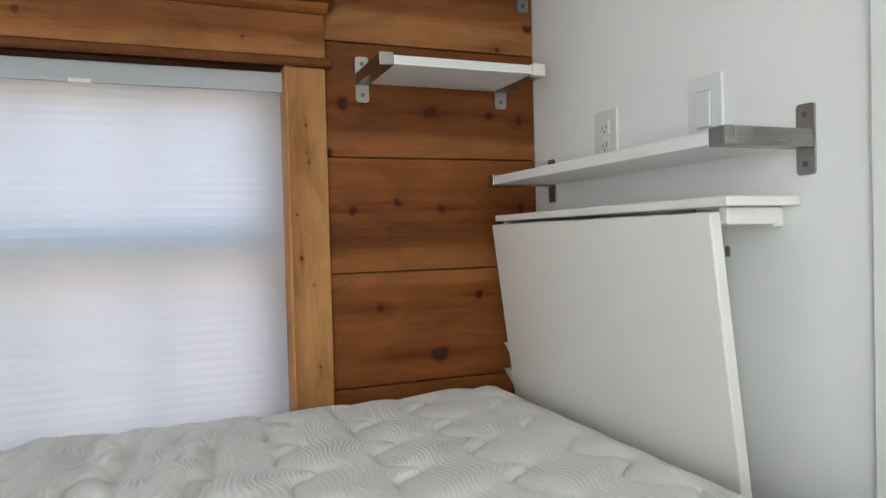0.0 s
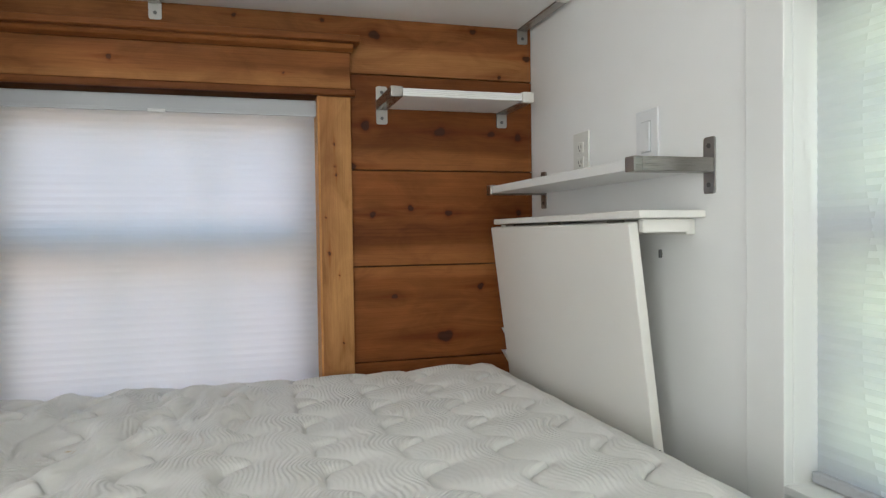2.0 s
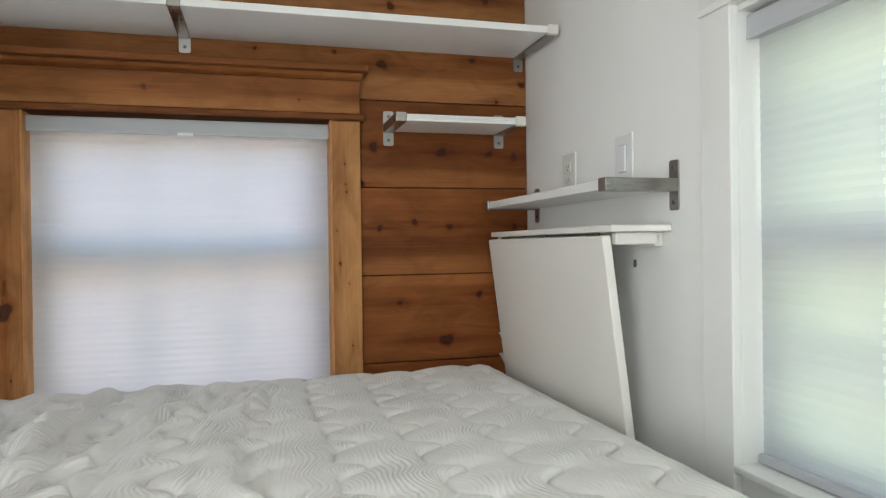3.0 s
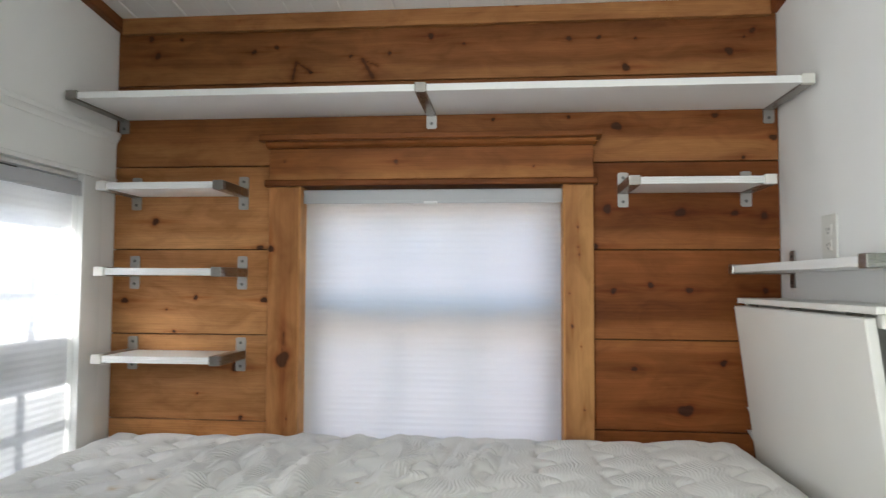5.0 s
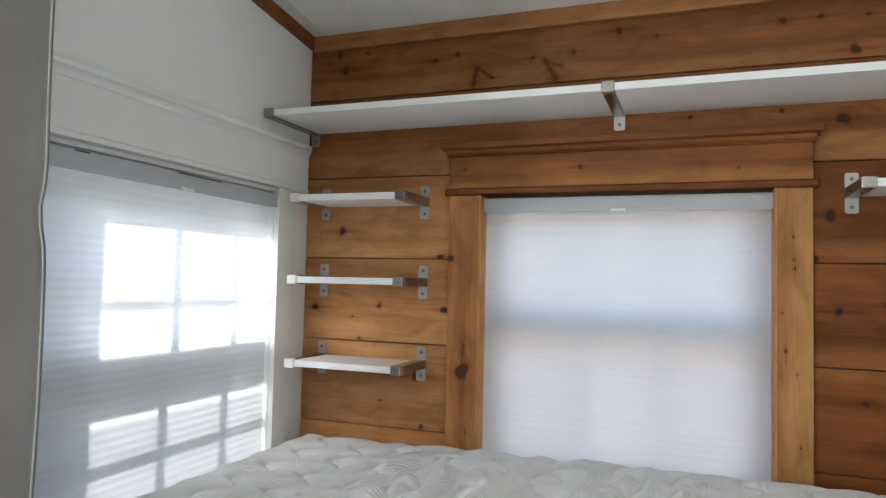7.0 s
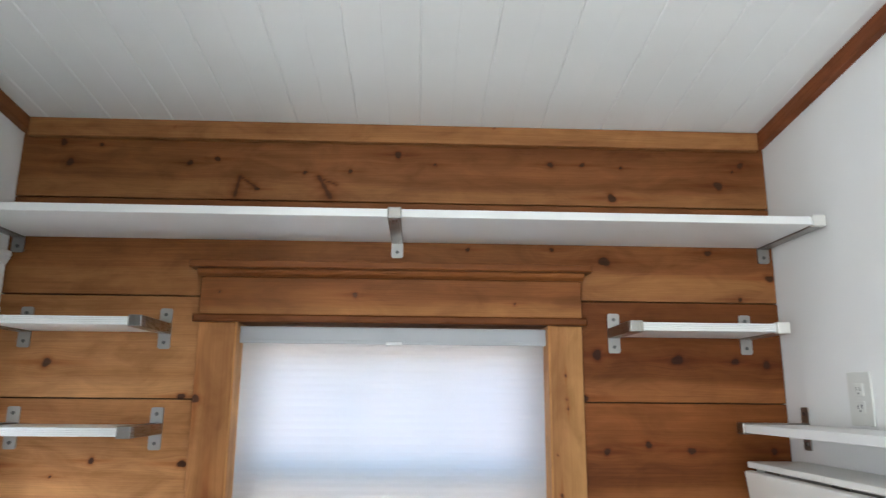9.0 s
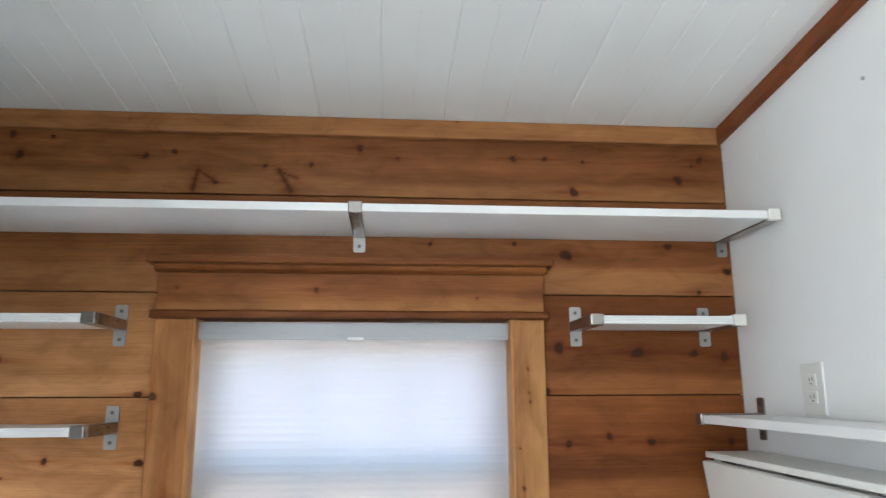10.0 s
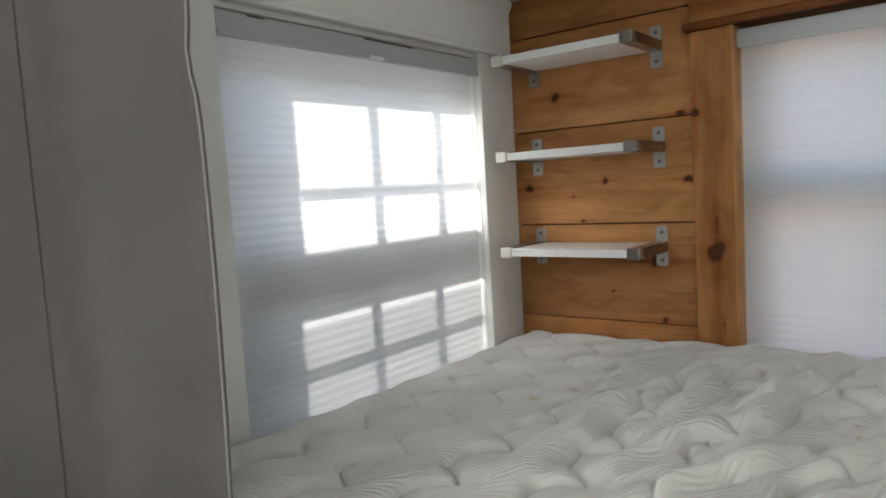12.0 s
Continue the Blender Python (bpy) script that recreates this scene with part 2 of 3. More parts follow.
            pts.append((cx + r * math.cos(t), y1, cz + r * math.sin(t)))
    return bm_extrude(pts, (0, y0 - y1, 0))


def bm_cyl(p, axis, r, h, bm=None, seg=20):
    bm = bm or bmesh.new()
    k = bmesh.ops.create_cone(bm, cap_ends=True, segments=seg, radius1=r, radius2=r, depth=h)
    q = Vector((0, 0, 1)).rotation_difference(Vector(axis)).to_matrix().to_4x4()
    bmesh.ops.transform(bm, matrix=Matrix.Translation(p) @ q, verts=k["verts"])
    return bm


def bm_extrude(profile, along, bm=None):
    """A closed profile of points, swept by the vector along."""
    bm = bm or bmesh.new()
    a = [bm.verts.new(p) for p in profile]
    b = [bm.verts.new(Vector(p) + Vector(along)) for p in profile]
    k = len(a)
    for i in range(k):
        bm.faces.new((a[i], a[(i + 1) % k], b[(i + 1) % k], b[i]))
    bm.faces.new(a[::-1])
    bm.faces.new(b)
    bmesh.ops.recalc_face_normals(bm, faces=bm.faces)
    return bm


def link_mesh(name, bm, material, smooth=False):
    me = bpy.data.meshes.new(name)
    bmesh.ops.recalc_face_normals(bm, faces=bm.faces)
    bm.to_mesh(me)
    bm.free()
    me.materials.append(material)
    if smooth:
        for p in me.polygons:
            p.use_smooth = True
    return new(name, me)


def part(name, bm, material, parent, label="", smooth=False):
    ob = link_mesh(name, bm, material, smooth)
    ob.parent = parent
    if label:
        tagged(ob, label)
    return ob


def wood_part(name, bm, material, parent, along=0):
    """A moulded wooden part: its grain runs along the axis given."""
    ob = part(name, bm, material, parent)
    co = np.array([v.co[:] for v in ob.data.vertices])
    gu = co[:, along]
    gv = co.sum(1) - gu
    for key, val in (("gu", gu), ("gv", gv), ("knot", gu * 0), ("sap", gu * 0), ("tone", gu * 0 + 1)):
        ob.data.attributes.new(key, "FLOAT", "POINT").data.foreach_set("value", val.astype(np.float32))
    return ob


def thing(name, loc, label, category, group="", kind=""):
    ob = new(name)
    ob.empty_display_size = 0.05
    ob.location = loc
    return tagged(ob, label, category, group, kind)


def structure(name, bm, material, label, category):
    return tagged(link_mesh(name, bm, material), label, category, "", "structure")


def board(name, p0, u, v, length, width, th, knots, material, parent, sap=0.0, sap_top=0.0, seed=0, step=0.006, chamfer=0.0015, label="", tone=1.0, spikes=()):
    """A planed board with its lower left corner at p0; u runs along the grain, v across it, and the face looks to u x v.
    knots: (along, across, radius); spikes: branch knots cut lengthwise, (along, across, along, across, half width)."""
    p0, u, v = Vector(p0), Vector(u), Vector(v)
    w = u.cross(v)
    nu, nv = max(3, int(length / step)), max(3, int(width / step))
    us = np.concatenate(([0, chamfer], np.linspace(0, length, nu)[1:-1], [length - chamfer, length]))
    vs = np.concatenate(([0, chamfer], np.linspace(0, width, nv)[1:-1], [width - chamfer, width]))
    U, V = np.meshgrid(us, vs, indexing="ij")
    D = np.zeros_like(U)
    D[0, :] = D[-1, :] = D[:, 0] = D[:, -1] = -chamfer
    rng = np.random.RandomState(seed + 11)
    gu, gv, kn = U.copy(), V.copy(), np.zeros_like(U)
    ph = rng.rand(4) * 6.28
    gv += 0.006 * np.sin(U * 2.3 + ph[0]) + 0.003 * np.sin(U * 5.9 + ph[1])
    for ku, kv, kr in knots:
        a, b = U - ku, V - kv
        gv -= b * 0.75 * np.exp(-((a / (4.5 * kr)) ** 2 + (b / (2.4 * kr)) ** 2))
        ang = np.arctan2(b, a)
        wob = 1 + 0.16 * np.sin(2 * ang + ku * 40) + 0.1 * np.sin(3 * ang + kv * 90)
        rr = np.sqrt((a / 1.12) ** 2 + b ** 2) / (kr * wob)
        kn = np.maximum(kn, 1.0 / (1.0 + (rr * 1.2) ** 3.4))
        tail = 0.40 * np.exp(-(a / (8.0 * kr)) ** 2 - (b / (0.60 * kr)) ** 2)
        kn = np.maximum(kn, tail)
    for su, sv, eu, ev, sw in spikes:
        t = np.clip(((U - su) * (eu - su) + (V - sv) * (ev - sv)) / ((eu - su) ** 2 + (ev - sv) ** 2), 0, 1)
        off = np.hypot(U - su - t * (eu - su), V - sv - t * (ev - sv)) / (sw * (0.7 + 0.5 * t + 0.2 * np.sin(t * 17)))
        kn = np.maximum(kn, 0.57 / (1.0 + off ** 2))
    wav = 0.012 * np.sin(U * 3.1 + ph[2]) + 0.006 * np.sin(U * 8.3 + ph[3])
    sp = np.zeros_like(U)
    if sap > 0:
        sp = np.maximum(sp, 1 / (1 + np.exp((V - sap - wav) / 0.004)))
    if sap_top > 0:
        sp = np.maximum(sp, 1 / (1 + np.exp((width - V - sap_top - wav) / 0.004)))
    A, B = U.shape
    base = np.array(p0)[None, None, :] + U[..., None] * np.array(u) + V[..., None] * np.array(v) + D[..., None] * np.array(w)
    verts = base.reshape(-1, 3)
    idx = np.arange(A * B).reshape(A, B)
    quads = np.stack((idx[:-1, :-1], idx[1:, :-1], idx[1:, 1:], idx[:-1, 1:]), -1).reshape(-1, 4)
    loop = np.concatenate((idx[:, 0], idx[-1, 1:], idx[-2::-1, -1], idx[0, -2:0:-1]))
    back = verts[loop] - np.array(w)[None, :] * th
    nb = len(loop)
    bi = np.arange(nb) + len(verts)
    sides = np.stack((loop, bi, np.roll(bi, -1), np.roll(loop, -1)), -1)
    me = bpy.data.meshes.new(name)
    me.from_pydata(np.concatenate((verts, back)).tolist(), [], np.concatenate((quads, sides)).tolist())
    for key, val in (("gu", gu), ("gv", gv), ("knot", kn), ("sap", sp), ("tone", np.full_like(U, tone))):
        flat = val.reshape(-1)
        me.attributes.new(key, "FLOAT", "POINT").data.foreach_set("value", np.concatenate((flat, flat[loop])).astype(np.float32))
    me.materials.append(material)
    me.update()
    ob = new(name, me)
    ob.parent = parent
    if label:
        tagged(ob, label)
    return ob


X, Y, Z = (1, 0, 0), (0, 1, 0), (0, 0, 1)
RW = 2.112          # face of the right wall
REAR = -3.9         # face of the wall behind
SLOPE = 0.113       # the ceiling rises away from the cedar wall


def ceil_z(y):
    return 2.099 - SLOPE * y


def wall_with_hole(bm, axis, f0, f1, a0, a1, h0, h1, o):
    """Wall slab between f0 and f1 on axis, from a0 to a1, h0 to h1, with an opening o = (a, a, z, z)."""
    def add(p, q, r, s):
        if axis == "x":
            bm_box(f0, f1, p, q, r, s, 0, bm)
        else:
            bm_box(p, q, f0, f1, r, s, 0, bm)
    add(a0, o[0], h0, h1)
    add(o[1], a1, h0, h1)
    add(o[0], o[1], h0, o[2])
    add(o[0], o[1], o[3], h1)
    return bm


BACK_OPEN = (0.6215, 1.4805, 0.645, 1.5485)
LEFT_OPEN = (-1.040, -0.180, 0.66, 1.552)
REAR_OPEN = (-3.70, -2.50, 0.50, 2.05)
RIGHT_OPEN = (-1.845, -1.014, 0.724, 1.59)

# ---- setting ----
structure("ground", bm_box(-400, 400, -400, 400, -0.9, -0.7), M_GROUND, "dry sandy ground outside the house", "ground")
structure("floor", bm_box(-0.15, RW + 0.15, REAR - 0.15, 0.2, -0.12, 0.0), M_FLOOR, "brown plank-pattern floor under the bed", "floor")
wall_north = structure("wall_north", wall_with_hole(bmesh.new(), "y", 0.018, 0.18, -0.14, RW + 0.16, 0.0, 2.6, BACK_OPEN), M_BACKING,
                       "wall clad in wide horizontal cedar planks with knots", "wall")
west_bm = wall_with_hole(bmesh.new(), "x", -0.14, 0.0, -2.2, 0.018, 0.0, 2.75, LEFT_OPEN)
wall_with_hole(west_bm, "x", -0.14, 0.0, REAR - 0.1, -2.2, 0.0, 2.75, REAR_OPEN)
wall_west = structure("wall_west", west_bm, M_WALL, "smooth white painted wall with a window and an added rear one", "wall")
wall_east = structure("wall_east", wall_with_hole(bmesh.new(), "x", RW, RW + 0.16, REAR - 0.1, 0.018, 0.0, 2.75, RIGHT_OPEN), M_WALL,
                      "smooth white painted wall with a window", "wall")
structure("wall_south", bm_box(-0.14, RW + 0.16, REAR - 0.12, REAR, 0.0, 2.75), M_WALL, "plain white painted wall closing the room", "wall")


def build_ceiling():
    """Painted tongue-and-groove boards that run up the slope, with a joint and a centre bead line each."""
    bm = bmesh.new()
    xs = []
    x = -0.10
    k = 0
    while x < RW + 0.12:
        d, w = (0.0030, 0.0030) if k % 2 == 0 else (0.0010, 0.0022)
        xs += [(x - w, 0.0), (x, d), (x + w, 0.0)]
        x += 0.0865
        k += 1
    y0, y1 = 0.10, REAR - 0.1
    low = [bm.verts.new((a, y0, ceil_z(y0) + b)) for a, b in xs]
    far = [bm.verts.new((a, y1, ceil_z(y1) + b)) for a, b in xs]
    for i in range(len(xs) - 1):
        bm.faces.new((low[i], low[i + 1], far[i + 1], far[i]))
    top = [bm.verts.new((a, y, ceil_z(y) + 0.14)) for a, y in ((xs[0][0], y0), (xs[-1][0], y0), (xs[-1][0], y1), (xs[0][0], y1))]
    bm.faces.new(top)
    bm.faces.new([low[0]] + [top[0], top[1]] + low[:0:-1])
    bm.faces.new([far[0]] + far[1:] + [top[2], top[3]])
    bm.faces.new((low[0], far[0], top[3], top[0]))
    bm.faces.new((low[-1], top[1], top[2], far[-1]))
    return bm


structure("ceiling", build_ceiling(), M_CEIL, "sloping white painted tongue-and-groove plank ceiling", "ceiling")

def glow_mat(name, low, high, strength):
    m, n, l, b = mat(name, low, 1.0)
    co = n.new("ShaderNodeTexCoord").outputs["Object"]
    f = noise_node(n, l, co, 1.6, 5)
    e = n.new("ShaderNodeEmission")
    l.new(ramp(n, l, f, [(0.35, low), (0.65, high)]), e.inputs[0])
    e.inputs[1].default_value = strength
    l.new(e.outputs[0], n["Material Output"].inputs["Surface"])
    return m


# unseen tan wall, added to warm and limit light on the north blind
structure("backdrop_north", bm_box(-9, 11, 5.0, 5.1, -0.7, 2.5), paint("tan_bounce", (0.41, 0.315, 0.265), 0.9, 0.12, 0.3), "unseen tan wall added to tint light on the north blind", "backdrop")
# unseen dark screen, added to hold low skylight off the west blind
structure("backdrop_west", bm_box(-7.1, -7.0, -30, 14, -0.7, 4.2), M_SKY_BLOCK, "unseen dark green screen added to block sky from the west blind", "backdrop")
# roof slab out of view, its eaves added to cut skylight on the blinds
structure("roof", bm_extrude([(-0.62, 0.30, ceil_z(0.30) + 0.15), (-0.62, REAR - 0.5, ceil_z(REAR - 0.5) + 0.15), (-0.62, REAR - 0.5, ceil_z(REAR - 0.5) + 0.26), (-0.62, 0.30, ceil_z(0.30) + 0.26)],
                             (RW + 1.24, 0, 0)), M_FLOOR, "unseen sloping roof slab, eaves added to cut skylight on the blinds", "roof")
# emissive backdrop: its own glow stands in for sunlight on greenery
structure("backdrop_east", bm_box(9.0, 9.1, -14, 10, -0.7, 6.5), glow_mat("glowing_foliage", (0.53, 0.72, 0.46), (0.74, 0.86, 0.67), 0.38),
          "glowing green backdrop standing in for sunlit greenery", "backdrop")

# ---- cedar planks of the north wall: rows from the floor up, pieces left and right of the window and between ----
ROW = [-0.03, 0.2425, 0.515, 0.787, 1.060, 1.334, 1.605, 1.876, 2.102]
KNOTS = {
    3: [(0.446, 0.797, 0.008), (1.829, 0.850, 0.021), (1.94, 0.993, 0.010), (1.678, 0.972, 0.008), (0.425, 0.956, 0.014), (0.30, 0.87, 0.004)],
    4: [(0.046, 1.167, 0.011), (0.288, 1.178, 0.008), (0.517, 1.172, 0.011), (0.218, 1.068, 0.006), (1.729, 1.226, 0.009), (1.618, 1.208, 0.009),
        (1.843, 1.211, 0.010), (2.065, 1.211, 0.009), (0.19, 1.14, 0.004)],
    5: [(0.145, 1.425, 0.012), (1.82, 1.448, 0.015), (1.979, 1.445, 0.010), (2.065, 1.437, 0.011), (1.60, 1.46, 0.014), (0.50, 1.34, 0.010), (1.56, 1.345, 0.012)],
    6: [(1.63, 1.717, 0.015), (1.925, 1.745, 0.009), (2.095, 1.675, 0.011), (1.484, 1.748, 0.006), (0.394, 1.77, 0.006), (2.007, 1.615, 0.006),
        (0.62, 1.78, 0.008), (1.25, 1.745, 0.006)],
    7: [(0.139, 1.977, 0.011), (0.115, 2.035, 0.010), (0.22, 2.03, 0.006), (0.469, 1.982, 0.008), (0.544, 1.995, 0.008), (0.660, 1.909, 0.006), (0.79, 1.960, 0.006), (0.918, 1.966, 0.006), (1.051, 2.018, 0.010), (1.157, 1.990, 0.005),
        (1.486, 1.997, 0.008), (1.578, 1.998, 0.007), (1.69, 1.992, 0.005), (1.66, 1.901, 0.013), (1.97, 1.944, 0.013), (2.039, 2.006, 0.009), (2.014, 1.987, 0.004)],
}
SPIKES = {7: [(0.610, 1.944, 0.599, 1.887, 0.009), (0.611, 1.945, 0.659, 1.912, 0.006), (0.829, 1.949, 0.864, 1.888, 0.012), (0.845, 1.940, 0.880, 1.925, 0.004)]}
SAP = {3: (0.0, 0.03), 4: (0.045, 0.0), 5: (0.055, 0.0), 6: (0.085, 0.0), 7: (0.05, 0.0)}
seed = 0
for i in range(len(ROW) - 1):
    z0, z1 = ROW[i] + 0.0016, ROW[i + 1] - 0.0016
    if z1 < BACK_OPEN[2] or z0 > BACK_OPEN[3]:
        spans = [(0.002, RW - 0.002, z0, z1)]
    else:
        spans = [(0.002, BACK_OPEN[0], z0, z1), (BACK_OPEN[1], RW - 0.002, z0, z1)]
        if z0 < BACK_OPEN[2] < z1:
            spans.append((BACK_OPEN[0], BACK_OPEN[1], z0, BACK_OPEN[2]))
    for a, b, c, d in spans:
        seed += 1
        low = i < 3
        ks = [(kx - a, kz - c, kr) for kx, kz, kr in KNOTS.get(i, []) if a < kx < b]
        s = SAP.get(i, (0, 0))
        # boards left of the window carry some west light in their colour
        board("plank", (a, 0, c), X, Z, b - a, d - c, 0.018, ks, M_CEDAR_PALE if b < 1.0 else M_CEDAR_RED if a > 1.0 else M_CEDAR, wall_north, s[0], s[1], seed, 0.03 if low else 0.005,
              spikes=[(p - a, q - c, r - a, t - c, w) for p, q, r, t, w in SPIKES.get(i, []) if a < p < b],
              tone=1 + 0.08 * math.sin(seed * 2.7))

# ceiling trims
board("trim_back", (0.024, -0.022, 2.047), X, Z, RW - 0.048, 0.053, 0.022, [(0.4, 0.03, 0.003), (1.3, 0.05, 0.003)], M_PINE, None, 0, 0, 71, 0.008)
tagged(bpy.data.objects["trim_back"], "cedar strip where planks meet ceiling", "trim", "", "structure")
RUN = Vector((0, -1, SLOPE)).normalized()
LEN = 3.85 / abs(RUN.y)
UP = Vector((0, SLOPE, 1)).normalized()
# the west strip takes paler cedar to make up for light missing there
for nm, p, u, v, material in (("trim_west", (0.022, -3.85, 2.061 + 3.85 * SLOPE), -RUN, UP, M_CEDAR), ("trim_east", (RW - 0.022, 0, 2.058), RUN, UP, M_TRIM)):
    ob = board(nm, p, u, v, LEN, 0.045, 0.0215, [(0.5, 0.03, 0.004), (1.4, 0.02, 0.003)], material, None, 0, 0, 73, 0.008)
    tagged(ob, "stained wooden strip along the sloping ceiling edge", "trim", "", "structure")



# ---- windows ----
def sash_window(name, axis, face, sign, a0, a1, z0, z1, rail, grid_cols, label, cross=True, screen=False):
    """Vinyl double-hung window. face: coordinate of the inner side of the frame, sign: outward way on the axis."""
    win = thing(name, (0, 0, 0), label, "window", "", "structure")

    def box(p, q, r, s, t0, t1, bev=0.002, bm=None):
        f0, f1 = sorted((face + sign * t0, face + sign * t1))
        if axis == "x":
            return bm_box(f0, f1, p, q, r, s, bev, bm)
        return bm_box(p, q, f0, f1, r, s, bev, bm)

    fw = 0.028 if cross else 0.018
    for p, q, r, s in ((a0, a0 + fw, z0, z1), (a1 - fw, a1, z0, z1), (a0 + fw, a1 - fw, z0, z0 + fw), (a0 + fw, a1 - fw, z1 - fw, z1)):
        part("window_frame", box(p, q, r, s, -0.01, 0.05), M_VINYL, win)
    b0, b1 = a0 + fw + 0.001, a1 - fw - 0.001
    for lo, hi, bot, top in ((z0 + fw + 0.001, rail[1], 0.035, rail[1] - rail[0] - 0.04), (rail[0] + 0.03, z1 - fw - 0.001, 0.04, 0.03)):
        upper = lo > rail[0]
        t0, t1 = (0.02, 0.045) if upper else (-0.006, 0.018)
        sash = part("sash", box(b0, b0 + 0.026, lo, hi, t0, t1), M_VINYL, win)
        part("stile", box(b1 - 0.026, b1, lo, hi, t0, t1), M_VINYL, sash)
        part("rail", box(b0 + 0.026, b1 - 0.026, lo, lo + bot, t0, t1), M_VINYL, sash)
        part("rail", box(b0 + 0.026, b1 - 0.026, hi - top, hi, t0, t1), M_VINYL, sash)
        g0, g1, h0, h1 = b0 + 0.026, b1 - 0.026, lo + bot, hi - top
        tm = (t0 + t1) / 2
        pane = part("pane", box(g0, g1, h0, h1, tm - 0.002, tm + 0.002, 0), M_GLASS, sash)
        pane.visible_shadow = False
        for c in range(1, grid_cols):
            m = g0 + (g1 - g0) * c / grid_cols
            part("muntin", box(m - 0.0115, m + 0.0115, h0, h1, tm + 0.003, tm + 0.012, 0.001), M_VINYL, sash)
        m = h0 + (h1 - h0) * (0.55 if upper else 0.5)
        if cross:
            part("muntin", box(g0, g1, m - 0.0115, m + 0.0115, tm + 0.0125, tm + 0.02, 0.001), M_VINYL, sash)
    if screen:
        part("insect_screen", box(b0, b1, z0 + fw + 0.001, rail[0] + 0.02, 0.0465, 0.0475, 0), M_SCREEN, win)
    return win


def shade(name, axis, face, sign, a0, a1, z0, z1, label):
    """Cellular shade: headrail, pleated cloth, bottom rail and a small pull tab. face: the cloth's middle."""
    bl = thing(name, (0, 0, 0), label, "window blind", "window blinds")

    def at(f, a, z):
        return (f, a, z) if axis == "x" else (a, f, z)

    def box(p, q, r, s, d0, d1, bev):
        f0, f1 = sorted((face + sign * d0, face + sign * d1))
        if axis == "x":
            return bm_box(f0, f1, p, q, r, s, bev)
        return bm_box(p, q, f0, f1, r, s, bev)

    rz = z1 - 0.048
    head = part("headrail", box(a0 - 0.004, a1 + 0.004, rz, z1 - 0.006, -0.026, 0.022, 0.004), M_RAIL, bl, "pale grey plastic headrail")
    part("lip", box(a0, a1, rz - 0.004, rz + 0.006, -0.029, -0.0265, 0.001), M_RAIL, head)
    mid = (a0 + a1) / 2
    part("pull_tab", box(mid - 0.022, mid + 0.022, rz - 0.007, rz + 0.003, -0.036, -0.029, 0.002), M_PLAST, head)
    part("bottom_rail", box(a0, a1, z0, z0 + 0.018, -0.012, 0.012, 0.003), M_RAIL, bl)
    bm = bmesh.new()
    pitch, depth = 0.0195, 0.0010
    n = int((rz - z0 - 0.016) / (pitch / 2))
    rows = []
    for i in range(n + 1):
        z = z0 + 0.016 + (rz - z0 - 0.016) * i / n
        f = face + sign * (depth / 2 if i % 2 else -depth / 2)
        rows.append([bm.verts.new(at(f, a0 + 0.001 + (a1 - a0 - 0.002) * k / 4, z)) for k in range(5)])
    for r, s in zip(rows, rows[1:]):
        for k in range(4):
            bm.faces.new((r[k], r[k + 1], s[k + 1], s[k]))
    part("cloth", bm, M_SHADE, bl, "translucent white pleated cloth")
    return bl


# window_1, in the cedar wall, with pine casing and a cedar head with a cap
window_1 = sash_window("window_1", "y", 0.125, 1, BACK_OPEN[0] + 0.016, BACK_OPEN[1] - 0.016, BACK_OPEN[2] + 0.016, BACK_OPEN[3] - 0.014, (1.080, 1.187), 3,
                       "double-hung window with pine casing and capped cedar head", False)
a0, a1, z0, z1 = BACK_OPEN
# the left casing's tone of 1.25 paints in light from the west window
board("side_casing", (0.632, -0.020, 0.60), Z, (-1, 0, 0), 0.934, 0.097, 0.0195, [(0.386, 0.045, 0.024), (0.735, 0.09, 0.012), (0.2, 0.03, 0.003)],
      M_PINE, window_1, 0.0, 0, 91, 0.004, 0.002, "pale pine casing with knots", 1.25,
      ((0.41, 0.045, 0.47, 0.042, 0.005),))
board("side_casing", (1.557, -0.020, 0.60), Z, (-1, 0, 0), 0.934, 0.087, 0.0195,
      [(0.50, 0.066, 0.005), (0.803, 0.048, 0.003), (0.718, 0.044, 0.0035), (0.742, 0.046, 0.003), (0.44, 0.04, 0.002), (0.25, 0.03, 0.0025), (0.6, 0.075, 0.002)],
      M_PINE, window_1, 0.05, 0, 92, 0.004, 0.002, "pale pine casing with knots")
board("fillet", (0.522, -0.034, 1.535), X, Z, 1.048, 0.020, 0.0335, [], M_HEAD, window_1, 0, 0, 93, 0.006, 0.004)
board("frieze", (0.535, -0.023, 1.5555), X, Z, 1.022, 0.100, 0.0225, [(0.41, 0.055, 0.007), (0.05, 0.06, 0.004), (0.84, 0.035, 0.004)], M_HEAD, window_1, 0.022, 0, 94, 0.005)
wood_part("cap_moulding", bm_extrude([(0.530, -0.0005, 1.656), (0.530, -0.030, 1.656), (0.530, -0.046, 1.662), (0.530, -0.050, 1.668), (0.530, -0.050, 1.6735), (0.530, -0.0005, 1.6735)], (1.032, 0, 0)), M_HEAD, window_1)
board("cap", (0.515, -0.072, 1.674), X, Z, 1.062, 0.019, 0.0715, [], M_HEAD, window_1, 0, 0, 95, 0.006, 0.003)
wood_part("cap_top", bm_box(0.517, 1.575, -0.070, -0.0005, 1.690, 1.6935), M_HEAD, window_1)
